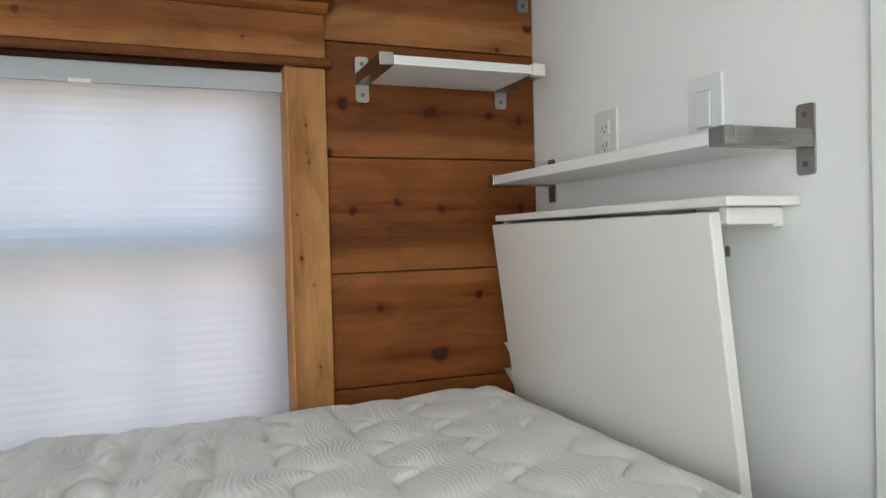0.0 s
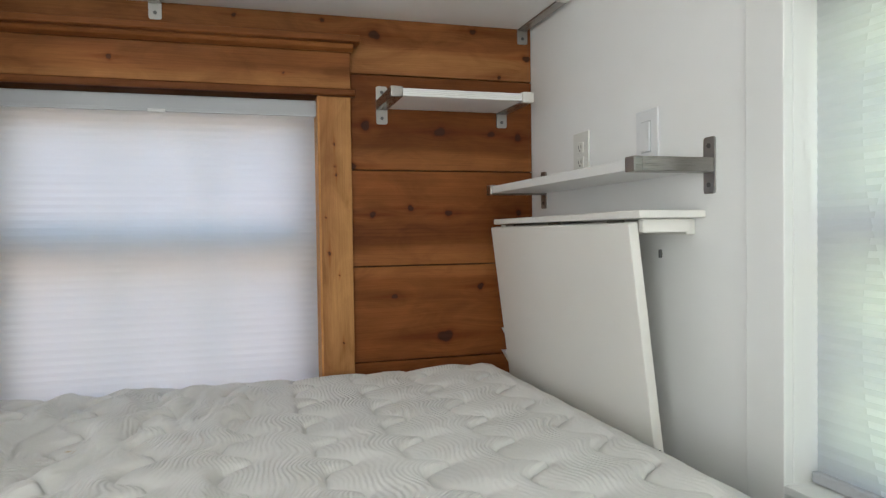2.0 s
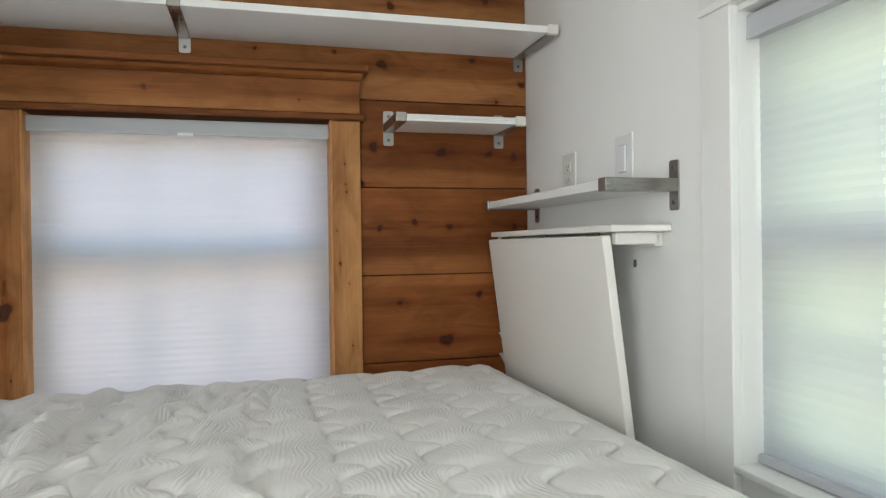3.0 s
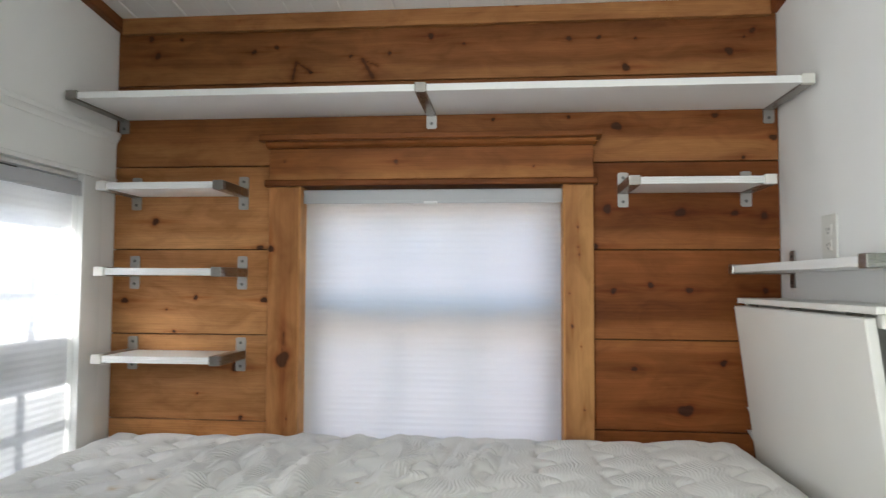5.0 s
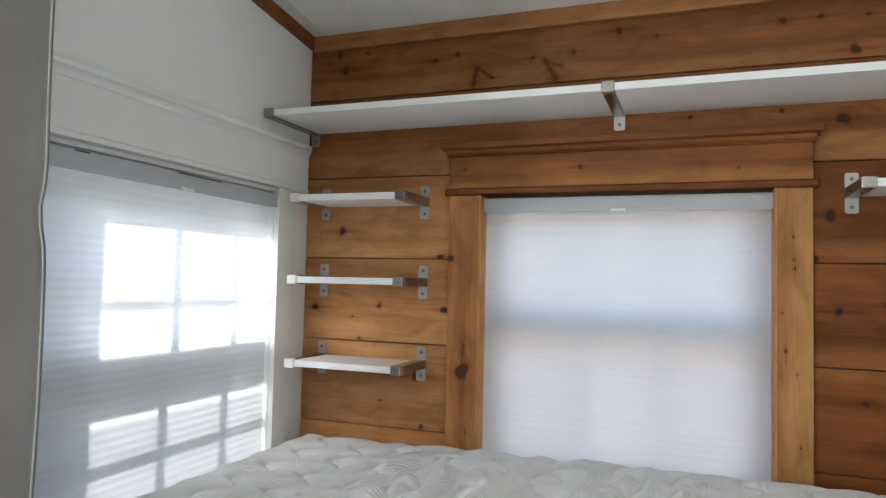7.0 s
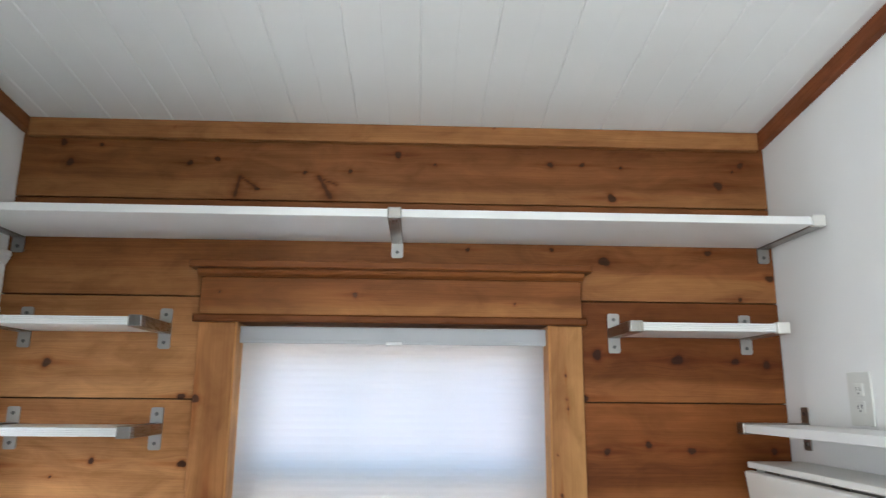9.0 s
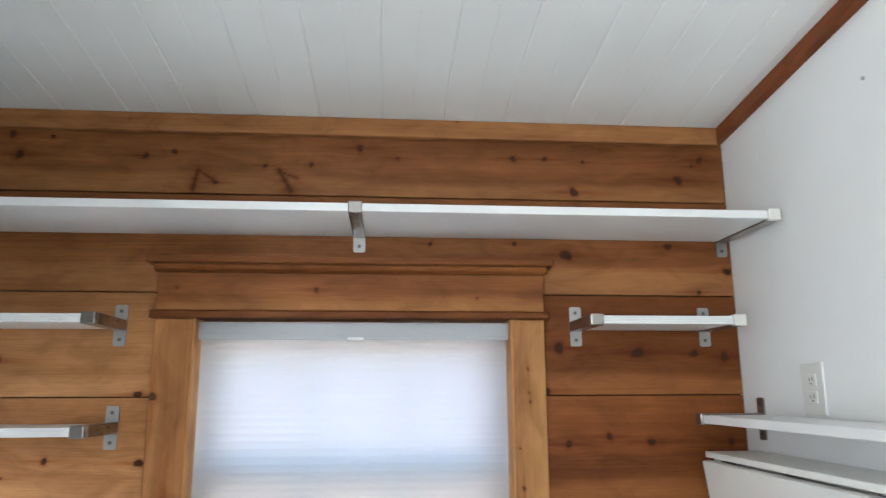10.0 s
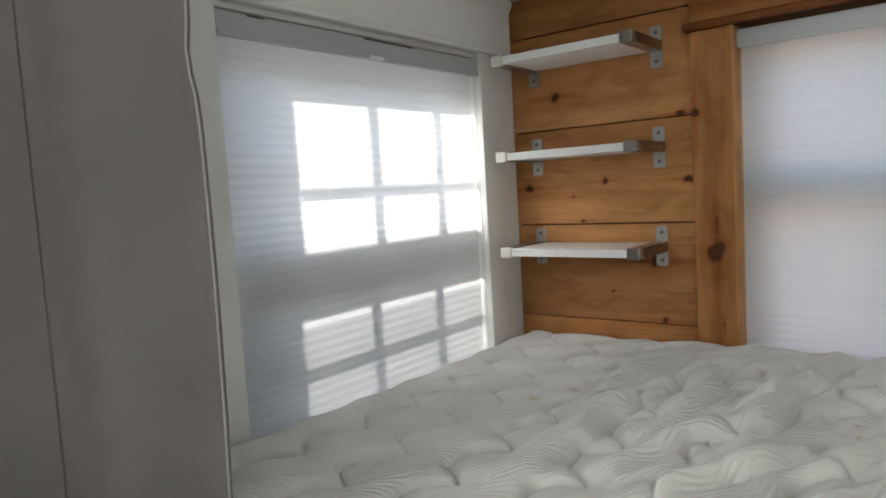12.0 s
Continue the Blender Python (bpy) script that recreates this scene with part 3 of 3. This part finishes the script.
# jambs and sill inside the opening; jamb tone paints in the blind's glow
board("jamb", (a0 + 0.0155, 0.09, z0), Z, (0, -1, 0), z1 - z0, 0.108, 0.015, [], M_PINE, window_1, 0.12, 0, 96, 0.01, tone=1.35)
board("jamb", (a1 - 0.0155, -0.0185, z0), Z, Y, z1 - z0, 0.108, 0.015, [], M_PINE, window_1, 0.12, 0, 97, 0.01, tone=1.35)
wood_part("head_jamb", bm_box(a0 + 0.0155, a1 - 0.0155, -0.0185, 0.09, z1 - 0.0135, z1 - 0.0005), M_HEAD, window_1)
wood_part("window_sill", bm_box(a0 + 0.0155, a1 - 0.0155, -0.0185, 0.09, z0 + 0.0005, z0 + 0.0155), M_PINE, window_1)
shade("cellular_blind", "y", 0.042, 1, a0 + 0.0175, a1 - 0.0175, z0 + 0.0165, z1 - 0.0145, "lowered white pleated cellular blind lit by daylight")


def painted_trim(win, side, face, o, casing, head_to, head_z):
    """White casing, head board with cap and jamb linings round an opening in a side wall. side: +1 faces +x."""
    y0, y1, z0, z1 = o

    def box(p, q, r, s, t0, t1, bev=0.002):
        f0, f1 = sorted((face + side * t0, face + side * t1))
        return bm_box(f0, f1, p, q, r, s, bev)

    part("side_casing", box(y0 - casing, y0 + 0.012, 0.5, z1 - 0.0005, 0.0, 0.019), M_TRIMW, win)
    part("side_casing", box(y1 - 0.012, y1 + casing, 0.5, z1 - 0.0005, 0.0, 0.019), M_TRIMW, win)
    h0, h1 = y0 - casing - 0.012, head_to
    part("fillet", box(h0, h1, z1, z1 + 0.013, 0.0, 0.0235, 0.002), M_TRIMW, win)
    part("frieze", box(h0 + 0.008, h1 - 0.002, z1 + 0.0132, head_z - 0.036, 0.0, 0.021), M_TRIMW, win)
    cove = [(0.0, -0.0358), (0.0212, -0.0358), (0.0222, -0.0325), (0.0245, -0.0275), (0.0275, -0.0225), (0.0305, -0.0195), (0.0305, -0.0182), (0.0, -0.0182)]
    part("cap_moulding", bm_extrude([(face + side * d, h0, head_z + z) for d, z in cove], (0, h1 - h0, 0)), M_TRIMW, win)
    part("cap", box(h0 - 0.008, h1, head_z - 0.018, head_z, 0.0, 0.034, 0.005), M_TRIMW, win)
    d = -0.09
    part("jamb", box(y0, y0 + 0.012, z0, z1 - 0.001, d, 0.0, 0.001), M_TRIMW, win)
    part("jamb", box(y1 - 0.012, y1, z0, z1 - 0.001, d, 0.0, 0.001), M_TRIMW, win)
    part("head_jamb", box(y0 + 0.012, y1 - 0.012, z1 - 0.013, z1 - 0.001, d, 0.0, 0.001), M_TRIMW, win)
    part("window_sill", box(y0 + 0.012, y1 - 0.012, z0, z0 + 0.014, d, 0.019, 0.002), M_TRIMW, win)


# window_2, west wall, in full sun
window_2 = sash_window("window_2", "x", -0.080, -1, LEFT_OPEN[0] + 0.013, LEFT_OPEN[1] - 0.013, LEFT_OPEN[2] + 0.015, LEFT_OPEN[3] - 0.014, (0.99, 1.12), 3,
                       "sunlit double-hung window with white painted casing", True, True)
painted_trim(window_2, 1, 0.0, LEFT_OPEN, 0.085, -0.026, 1.715)
west_blind = shade("cellular_blind", "x", -0.012, -1, LEFT_OPEN[0] + 0.018, LEFT_OPEN[1] - 0.018, LEFT_OPEN[2] + 0.016, LEFT_OPEN[3] - 0.0145,
      "lowered white cellular blind with sunlit pane shadows")
west_rail = [ob for ob in west_blind.children if ob.name.startswith("headrail")][0]
# dark strips painting in the shadow of the gap above the headrail
for p, q in ((-0.955, -0.915), (-0.64, -0.47)):
    part("slot", bm_box(0.0145, 0.0155, p, q, LEFT_OPEN[3] - 0.0255, LEFT_OPEN[3] - 0.0225), M_SLOT, west_rail)
# window_3, east wall
window_3 = sash_window("window_3", "x", RW + 0.105, 1, RIGHT_OPEN[0] + 0.013, RIGHT_OPEN[1] - 0.013, RIGHT_OPEN[2] + 0.015, RIGHT_OPEN[3] - 0.014, (1.10, 1.20), 3,
                       "double-hung window with white painted casing")
painted_trim(window_3, -1, RW, RIGHT_OPEN, 0.075, RIGHT_OPEN[1] + 0.079, 1.76)
shade("cellular_blind", "x", RW + 0.041, 1, RIGHT_OPEN[0] + 0.018, RIGHT_OPEN[1] - 0.018, RIGHT_OPEN[2] + 0.016, RIGHT_OPEN[3] - 0.0145,
      "lowered white cellular blind with faint green daylight")


# unseen fill window, added in the west wall behind the bed's foot; same blind
window_4 = sash_window("window_4", "x", -0.095, -1, REAR_OPEN[0], REAR_OPEN[1], REAR_OPEN[2], REAR_OPEN[3], (1.24, 1.32), 3,
                       "unseen double-hung window added beyond the bed's foot for fill light", False)
shade("cellular_blind", "x", -0.042, -1, REAR_OPEN[0] + 0.005, REAR_OPEN[1] - 0.005, REAR_OPEN[2] + 0.003, REAR_OPEN[3] - 0.003,
      "unseen lowered cellular blind in full sun, added for fill light")


# ---- bed ----
def build_mattress(x0, x1, y0, y1, zt, zb):
    """King mattress: quilted top with stitched wavy rows, loose crumples, rolled edges."""
    me_nx, me_ny = 680, 720
    r = 0.055
    xs = np.linspace(x0, x1, me_nx)
    ys = np.linspace(y0, y1, me_ny)
    Xg, Yg = np.meshgrid(xs, ys, indexing="ij")
    # stitched lines run down the bed as pointed waves, 15 cm apart, each a little further on than the last
    gap, amp, per = 0.153, 0.027, 0.150
    n0 = np.floor((Xg - 1.245) / gap)
    d = np.full_like(Xg, 9.0)
    side = np.zeros_like(Xg)
    for k in (-1, 0, 1, 2):
        n = n0 + k
        ph = 2 * np.pi * (Yg + 0.437 + 0.061 * n) / per
        bend = np.cos(ph + 0.55 * np.sin(ph)) + 0.12 * np.sin(2 * ph + n)
        off = Xg - (1.245 + gap * n + amp * bend + 0.004 * np.sin(Yg * 9 + n * 2.3))
        near = np.abs(off) < np.abs(d)
        d = np.where(near, off, d)
        side = np.where(near, n + (off > 0), side)
    ph = 2 * np.pi * (Yg + 0.437 + 0.061 * side) / per
    ad = np.abs(d)
    puff = 1 - np.exp(-ad / np.where(d > 0, 0.030, 0.011))
    loft = 0.0110 + 0.0075 * np.clip((1.25 - Xg) / 0.5, 0, 1)
    h = loft * (puff + 0.16 * np.cos(ph + 2.0) * puff) - 0.0052 * np.exp(-(d / 0.0042) ** 2)
    rng = np.random.RandomState(5)
    crum = np.zeros_like(Xg)
    for k in range(26):
        a = rng.uniform(-0.5, 0.9)
        f = rng.uniform(9, 26)
        crum += np.sin((Xg * math.cos(a) + Yg * math.sin(a)) * f + rng.rand() * 6.28 + 1.5 * np.sin(Yg * rng.uniform(3, 8) + rng.rand() * 6)) / 26 ** 0.5
    ridge = np.exp(-(crum * 1.7) ** 2)
    zone = np.exp(-((Xg - 0.85) / 0.42) ** 2 - ((Yg + 0.60) / 0.70) ** 2)
    h += (0.006 * ridge + 0.0045 * crum) * (0.10 + 0.90 * zone)
    crest, dip = np.zeros_like(Xg), np.zeros_like(Xg)
    # loose folds of the cover that run down the bed: across, from, to, lean, height
    for k, (xc, ya, yb, lean, high) in enumerate(((0.61, -0.22, -0.92, 0.11, 0.019), (0.69, -0.12, -0.68, 0.0, 0.016), (0.845, -0.10, -0.78, 0.06, 0.022),
                                                  (0.75, -0.62, -0.90, 0.60, 0.013), (0.83, -0.70, -1.02, 0.52, 0.015), (0.53, -0.26, -0.70, -0.10, 0.012),
                                                  (1.00, -0.42, -0.80, 0.22, 0.016), (1.12, -0.08, -0.50, 0.12, 0.015), (1.24, -0.05, -0.62, 0.04, 0.013),
                                                  (0.93, -0.78, -1.10, 0.45, 0.012), (1.22, -0.80, -1.10, -0.12, 0.010), (0.98, -0.06, -0.36, -0.15, 0.012))):
        ym, half = (ya + yb) / 2, (ya - yb) / 2
        px = xc + lean * (Yg - ym) + 0.016 * np.sin(Yg * 11 + k * 2.1) + 0.007 * np.sin(Yg * 29 + k * 3.3)
        off = Xg - px
        wid = np.where(off > 0, 0.018, 0.032) * (1 + 0.25 * np.sin(Yg * 13 + k))
        run = np.exp(-((Yg - ym) / (half * 1.05)) ** 6) * (0.8 + 0.2 * np.sin(Yg * 17 + k * 2.6))
        crest = np.maximum(crest, 1.15 * high * np.exp(-np.abs(off / wid) ** 2.2) * run)
        dip = np.maximum(dip, (0.42 * np.exp(-((off - 0.034) / 0.009) ** 2) + 0.3 * np.exp(-((off + 0.055) / 0.013) ** 2)) * high * run)
    h += (1.3 * crest - 1.35 * dip * np.clip(1 - crest / 0.008, 0, 1)) * np.clip((-0.04 - Yg) / 0.28, 0.3, 1)
    h += 0.006 * np.sin(Xg * 4.1 + 1) * np.sin(Yg * 3.3) + 0.022 * (Xg - 1.0)
    e = np.minimum(np.minimum(Xg - x0, x1 - Xg), np.minimum(Yg - y0, y1 - Yg))
    t = np.clip(e / r, 0, 1)
    Zg = zt + h * np.clip(e / 0.08, 0.5, 1) - r * (1 - np.sqrt(np.maximum(0, 1 - (1 - t) ** 2)))
    xm = 1.245 + gap * (side - 0.5)
    turn = np.radians(52) * np.clip((1.45 - xm) / 1.1, 0, 1)
    u = (Xg - xm) * (1 + 0.22 * np.sin(ph + 1.0 + side))
    rib = u * np.cos(turn) - Yg * np.sin(turn) + 0.009 * np.sin(ph + 0.7 + 1.3 * side) * (1 - 0.4 * np.sin(turn)) + 0.10 * (Xg - xm) * np.sin(Yg * 7 + side * 1.9)
    mask = np.clip(0.62 + 0.45 * np.sin(ph * 0.5 + side * 2.1) + 0.35 * np.sin(side * 1.3 + Yg * 6 + Xg * 4), 0.3, 1) * np.clip(puff, 0, 1) * (1 + 0.7 * np.clip((1.25 - Xg) / 0.5, 0, 1))
    stain = np.zeros_like(Xg)
    for a, b, q in ((0.47, -0.56, 0.026), (0.51, -0.60, 0.018), (0.42, -0.66, 0.014), (0.951, -0.553, 0.005), (0.963, -0.572, 0.004), (0.957, -0.592, 0.004)):
        stain += 1.1 * np.exp(-((Xg - a) ** 2 + (Yg - b) ** 2) / q ** 2)
    stain *= 0.6 + 0.4 * np.sin(Xg * 160) * np.sin(Yg * 190)
    verts = np.stack((Xg, Yg, Zg), -1).reshape(-1, 3)
    idx = np.arange(me_nx * me_ny).reshape(me_nx, me_ny)
    faces = np.stack((idx[:-1, :-1], idx[1:, :-1], idx[1:, 1:], idx[:-1, 1:]), -1).reshape(-1, 4).tolist()
    me = bpy.data.meshes.new("top_panel")
    me.from_pydata(verts.tolist(), [], faces)
    for key, val in (("rib", rib), ("ribmask", mask), ("stain", stain)):
        me.attributes.new(key, "FLOAT", "POINT").data.foreach_set("value", val.reshape(-1).astype(np.float32))
    me.materials.append(M_TICK)
    for p in me.polygons:
        p.use_smooth = True
    me.update()
    mt = thing("mattress", (0, 0, 0), "bare white quilted king mattress with wavy stitching and stains", "mattress")
    new("top_panel", me).parent = mt
    # side band and the two rolled edges, round a rectangle
    z1 = zt - r
    part("side_band", bm_box(x0 + 0.001, x1 - 0.001, y0 + 0.001, y1 - 0.001, zb, z1, 0.012, None, 3), M_TICK, mt, "knitted white side band", True)
    for z in (z1 - 0.004, zb + 0.02):
        bm = bmesh.new()
        for (ax, ay), (bx, by) in (((x0, y0), (x1, y0)), ((x1, y0), (x1, y1)), ((x1, y1), (x0, y1)), ((x0, y1), (x0, y0))):
            mid, way = Vector(((ax + bx) / 2, (ay + by) / 2, z)), Vector((bx - ax, by - ay, 0))
            bm_cyl(mid, way.normalized(), 0.007, way.length, bm, 12)
        part("piping", bm, M_TICK, mt, "", True)
    return mt


build_mattress(0.045, 1.975, -2.09, -0.045, 0.762, 0.46)
bed_base = thing("bed_base", (1.01, -1.07, 0), "low grey upholstered bed base under the mattress", "bed base")
part("platform", bm_box(-0.95, 0.95, -1.0, 1.0, 0.08, 0.46, 0.01), M_BASE, bed_base)
for sx in (-0.85, 0.85):
    for sy in (-0.9, 0.9):
        part("leg", bm_cyl((sx, sy, 0.04), Z, 0.025, 0.08), M_SLOT, bed_base)


# ---- shelves ----
def bracket(parent, cx, depth, board_t=0.020, w=0.032, above=0.0435, below=0.0435, pale=False):
    """Brushed steel wall bracket: screwed plate, box arm that holds the board, folded front cap. Local: wall at y=0, board's underside at z=0."""
    bm = bm_plate(cx - w / 2, cx + w / 2, -below, board_t + above, -0.004, 0.0, 0.006)
    br = part("bracket", bm, M_PLATE, parent, "brushed steel bracket")
    arm = bm_box(cx - w / 2, cx + w / 2, -depth + 0.010, -0.0042, -0.0038, board_t + 0.0038, 0.002)
    part("arm", arm, M_STEEL, br)
    cap = bm_box(cx - w / 2 - 0.0003, cx + w / 2 + 0.0003, -depth - 0.0085, -depth + 0.0098, -0.0041, board_t + 0.0041, 0.0025)
    part("end_cap", cap, M_CAPW if pale else M_STEEL, br, "pale end cap" if pale else "")
    for z in (-below * 0.62, board_t + above * 0.62):
        sc = part("screw", bm_cyl((cx, -0.0046, z), Y, 0.0048, 0.0022, None, 16), M_STEEL, br)
        tagged(sc, "countersunk screw head")
        sc.data.materials[0] = M_SCREW
    return br


def shelf(name, loc, turn, spans, brackets, depth, label, board_t=0.020, ribbed=False, pale=()):
    sh = thing(name, loc, label, "wall shelf", "wall shelves")
    sh.rotation_euler = (0, 0, turn)
    for a, b in spans:
        f = -depth - 0.003
        if ribbed:
            prof = [(a, -0.005, 0.0), (a, f + 0.001, 0.0), (a, f, 0.001)]
            for z in (0.0055, 0.010, 0.0145):
                prof += [(a, f, z - 0.0009), (a, f + 0.0016, z), (a, f, z + 0.0009)]
            prof += [(a, f, board_t - 0.001), (a, f + 0.001, board_t), (a, -0.005, board_t)]
            part("board", bm_extrude(prof, (b - a, 0, 0)), M_LAM, sh)
        else:
            part("board", bm_box(a, b, f, -0.005, 0.0, board_t, 0.0015), M_LAM, sh)
    for c in brackets:
        bracket(sh, c, depth, board_t, pale=c in pale)
    return sh


shelf("wall_shelf", (0, 0, 1.761), 0, [(0.0445, 1.041), (1.069, 2.0675)], [0.030, 1.055, 2.082], 0.276, "long white shelf of two boards on steel brackets", pale=(2.082,))
SMALL = "short white shelf board held by two steel brackets"
small = shelf("wall_shelf", (0, 0, 1.5065), 0, [(0.0945, 0.4295)], [0.080, 0.444], 0.196, SMALL, 0.020, True, (0.080,))
for z in (1.249, 0.988):
    copy_thing(small, Matrix.Translation((0, 0, z)))
shelf("wall_shelf", (1.568, 0, 1.508), 0, [(0.0945, 0.4295)], [0.080, 0.444], 0.196, SMALL, 0.020, True, (0.444,))
shelf("wall_shelf", (RW, 0, 1.2635), -math.pi / 2, [(0.0995, 0.8085)], [0.085, 0.8245], 0.166, "white shelf on brushed steel brackets above folding table")


# ---- folding wall table ----
table = thing("drop_leaf_table", (RW, -0.42, 1.165), "white wall-mounted drop-leaf table with its leaf folded down", "folding table")
part("top", bm_box(-0.146, -0.001, -0.392, 0.372, 0.0105, 0.0255, 0.0025), M_TABLE, table)
part("cleat", bm_box(-0.022, -0.001, -0.36, 0.36, -0.022, 0.0095, 0.003), M_TABLE, table)
for sy in (-0.372, 0.35):
    part("side_bracket", bm_box(-0.125, -0.0225, sy, sy + 0.02, -0.017, 0.0095, 0.003), M_TABLE, table)
leaf_bm = bm_box(-0.021, 0.0, -0.366, 0.376, -0.478, 0.0, 0.003)
bmesh.ops.transform(leaf_bm, matrix=Matrix.Translation((-0.133, 0, 0.004)) @ Matrix.Rotation(radians(-7.0), 4, "Y"), verts=leaf_bm.verts)
part("leaf", leaf_bm, M_TABLE, table, "hanging folded leaf")
hole_bm = bm_cyl((-0.0105, -0.3662, -0.445), Y, 0.0035, 0.0012, None, 12)
bmesh.ops.transform(hole_bm, matrix=Matrix.Translation((-0.133, 0, 0.004)) @ Matrix.Rotation(radians(-7.0), 4, "Y"), verts=hole_bm.verts)
part("pin_hole", hole_bm, M_SLOT, table)
for sy in (-0.28, 0.0, 0.28):
    part("hinge", bm_cyl((-0.130, sy, 0.006), Y, 0.003, 0.06, None, 12), M_STEEL, table)
part("screw", bm_cyl((-0.0015, -0.245, -0.062), X, 0.004, 0.003, None, 12), M_STEEL, table)
part("support_hook", bm_box(-0.006, 0.0, -0.2485, -0.2415, -0.071, -0.053, 0.002), M_SCREW, table)

# white louvred panel on the wall behind the leaf
louvre = thing("louvred_panel", (RW, -0.20, 0.73), "white louvred wall vent partly hidden behind the folded table", "wall vent")
part("back_plate", bm_box(-0.006, 0.0, -0.18, 0.192, 0.0, 0.285, 0.001), M_PLAST, louvre)
for k in range(4):
    z = 0.070 + 0.0667 * k
    blade = bm_extrude([(-0.0062, 0.160, z), (-0.112 + 0.001 * k, 0.160, z), (-0.078, 0.160, z - 0.060), (-0.0062, 0.160, z - 0.060)], (0, 0.0305, 0))
    bm_box(-0.050, -0.0062, -0.16, 0.1595, z - 0.004, z, 0, blade)
    part("slat", blade, M_PLAST, louvre)


# ---- outlet and switch ----
def cover_plate(name, y, z, label, material, kind):
    p = thing(name, (RW, y, z), label, kind)
    bm = bm_box(-0.0055, 0.0, -0.041, 0.041, -0.0595, 0.0595, 0.0022)
    part("plate", bm, material, p)
    return p


outlet = cover_plate("wall_outlet", -0.319, 1.349, "white double wall outlet above the shelf", M_OUTLET, "outlet")
for z in (0.0195, -0.0195):
    face = part("socket", bm_box(-0.0075, -0.0045, -0.0165, 0.0165, z - 0.014, z + 0.014, 0.001), M_OUTLET, outlet)
    part("slot", bm_box(-0.008, -0.0072, -0.0075, -0.0055, z - 0.002, z + 0.007), M_SLOT, face)
    part("slot", bm_box(-0.008, -0.0072, 0.0055, 0.0075, z - 0.002, z + 0.006), M_SLOT, face)
    part("ground_hole", bm_cyl((-0.0076, 0, z - 0.0075), X, 0.0024, 0.0008, None, 12), M_SLOT, face)
part("screw", bm_cyl((-0.0056, 0, 0), X, 0.003, 0.001, None, 12), M_OUTLET, outlet)
switch = cover_plate("light_switch", -0.620, 1.355, "white rocker light switch above the shelf", M_PLAST, "light switch")
# grey bezel colour stands in for shade in the gap round the rocker
part("bezel", bm_box(-0.0066, -0.0048, -0.0185, 0.0185, -0.0345, 0.0345, 0.0006), M_GAP, switch)
rk = bm_box(-0.006, 0.0, -0.0155, 0.0155, -0.031, 0.031, 0.0008)
bmesh.ops.transform(rk, matrix=Matrix.Translation((-0.0048, 0, 0)) @ Matrix.Rotation(radians(1.6), 4, "Y"), verts=rk.verts)
part("rocker", rk, M_PLAST, switch)
anchor = thing("wall_anchor", (RW, -0.60, 1.98), "small white plastic screw anchor in the bare wall", "wall anchor")
part("plug", bm_cyl((-0.001, 0, 0), X, 0.004, 0.004, None, 14), M_RAIL, anchor)


# ---- curtain ----
def build_curtain():
    """Gathered cloth: a flat leading stretch across the bed's side, then folds back along the wall."""
    cu = thing("curtain", (0.0, -1.35, 0), "plain grey fabric curtain panel pulled aside by the bed", "curtain")
    z0, z1 = 0.792, 2.20

    def spot(s, z):
        wave = 0.004 * math.sin(z * 7 + s * 3) * max(0, 1 - s) - 0.011 * math.exp(-((z - 1.345) / 0.035) ** 2) * max(0, 1 - 4 * s)
        lean = 0.05 * (1.5 - z)
        if s < 1:
            x = 0.410 + 0.012 * (z - 0.9) - 0.389 * s + wave
            y = 0.026 * math.sin(s * 11 + 0.5 * math.sin(z * 1.7)) * (1 - 0.5 * s) - 0.19 * s * s
        else:
            q = s - 1
            x = 0.021 + 0.012 * math.sin(q * 14) * min(1, q * 6) - lean * math.exp(-q * 3) * 0.3
            y = -0.19 - 0.9 * q - 0.03 * math.exp(-((q - 0.03) / 0.02) ** 2)
        return x, y

    bm = bmesh.new()
    nz, ns = 50, 150
    rows = []
    for j in range(nz + 1):
        z = z0 + (z1 - z0) * j / nz
        row = []
        for i in range(ns + 1):
            low = 0.20 * min(1.0, max(0.0, (1.7 * i / ns - 0.9) / 0.1))
            zz = z - low * (1 - j / nz)
            row.append(bm.verts.new((*spot(1.7 * i / ns, zz), zz)))
        rows.append(row)
    for a, b in zip(rows, rows[1:]):
        for i in range(ns):
            bm.faces.new((a[i], a[i + 1], b[i + 1], b[i]))
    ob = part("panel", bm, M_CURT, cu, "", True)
    so = ob.modifiers.new("thick", "SOLIDIFY")
    so.thickness = 0.003
    # the leading edge has rim light painted in; the seam is darker thread
    for nm, at, rad, material, label in (("hem", 0.0, 0.0014, M_EDGE_LIGHT, "pale leading edge, window rim light put into its colour"), ("seam", 0.655, 0.0016, M_SEAM, "dark stitched seam")):
        tube = bmesh.new()
        prev = None
        for j in range(nz + 1):
            z = z0 + (z1 - z0) * j / nz
            x, y = spot(at, z)
            ring = [tube.verts.new((x + rad * math.cos(a), y - 0.001 + rad * math.sin(a), z)) for a in [k * math.pi / 4 for k in range(8)]]
            if prev:
                for k in range(8):
                    tube.faces.new((prev[k], prev[(k + 1) % 8], ring[(k + 1) % 8], ring[k]))
            prev = ring
        part(nm, tube, material, cu, label, True)
    part("track", bm_box(0.0, 0.47, -0.012, 0.012, z1 - 0.01, ceil_z(-1.35) + 0.001, 0.002), M_PLAST, cu)
    return cu


build_curtain()
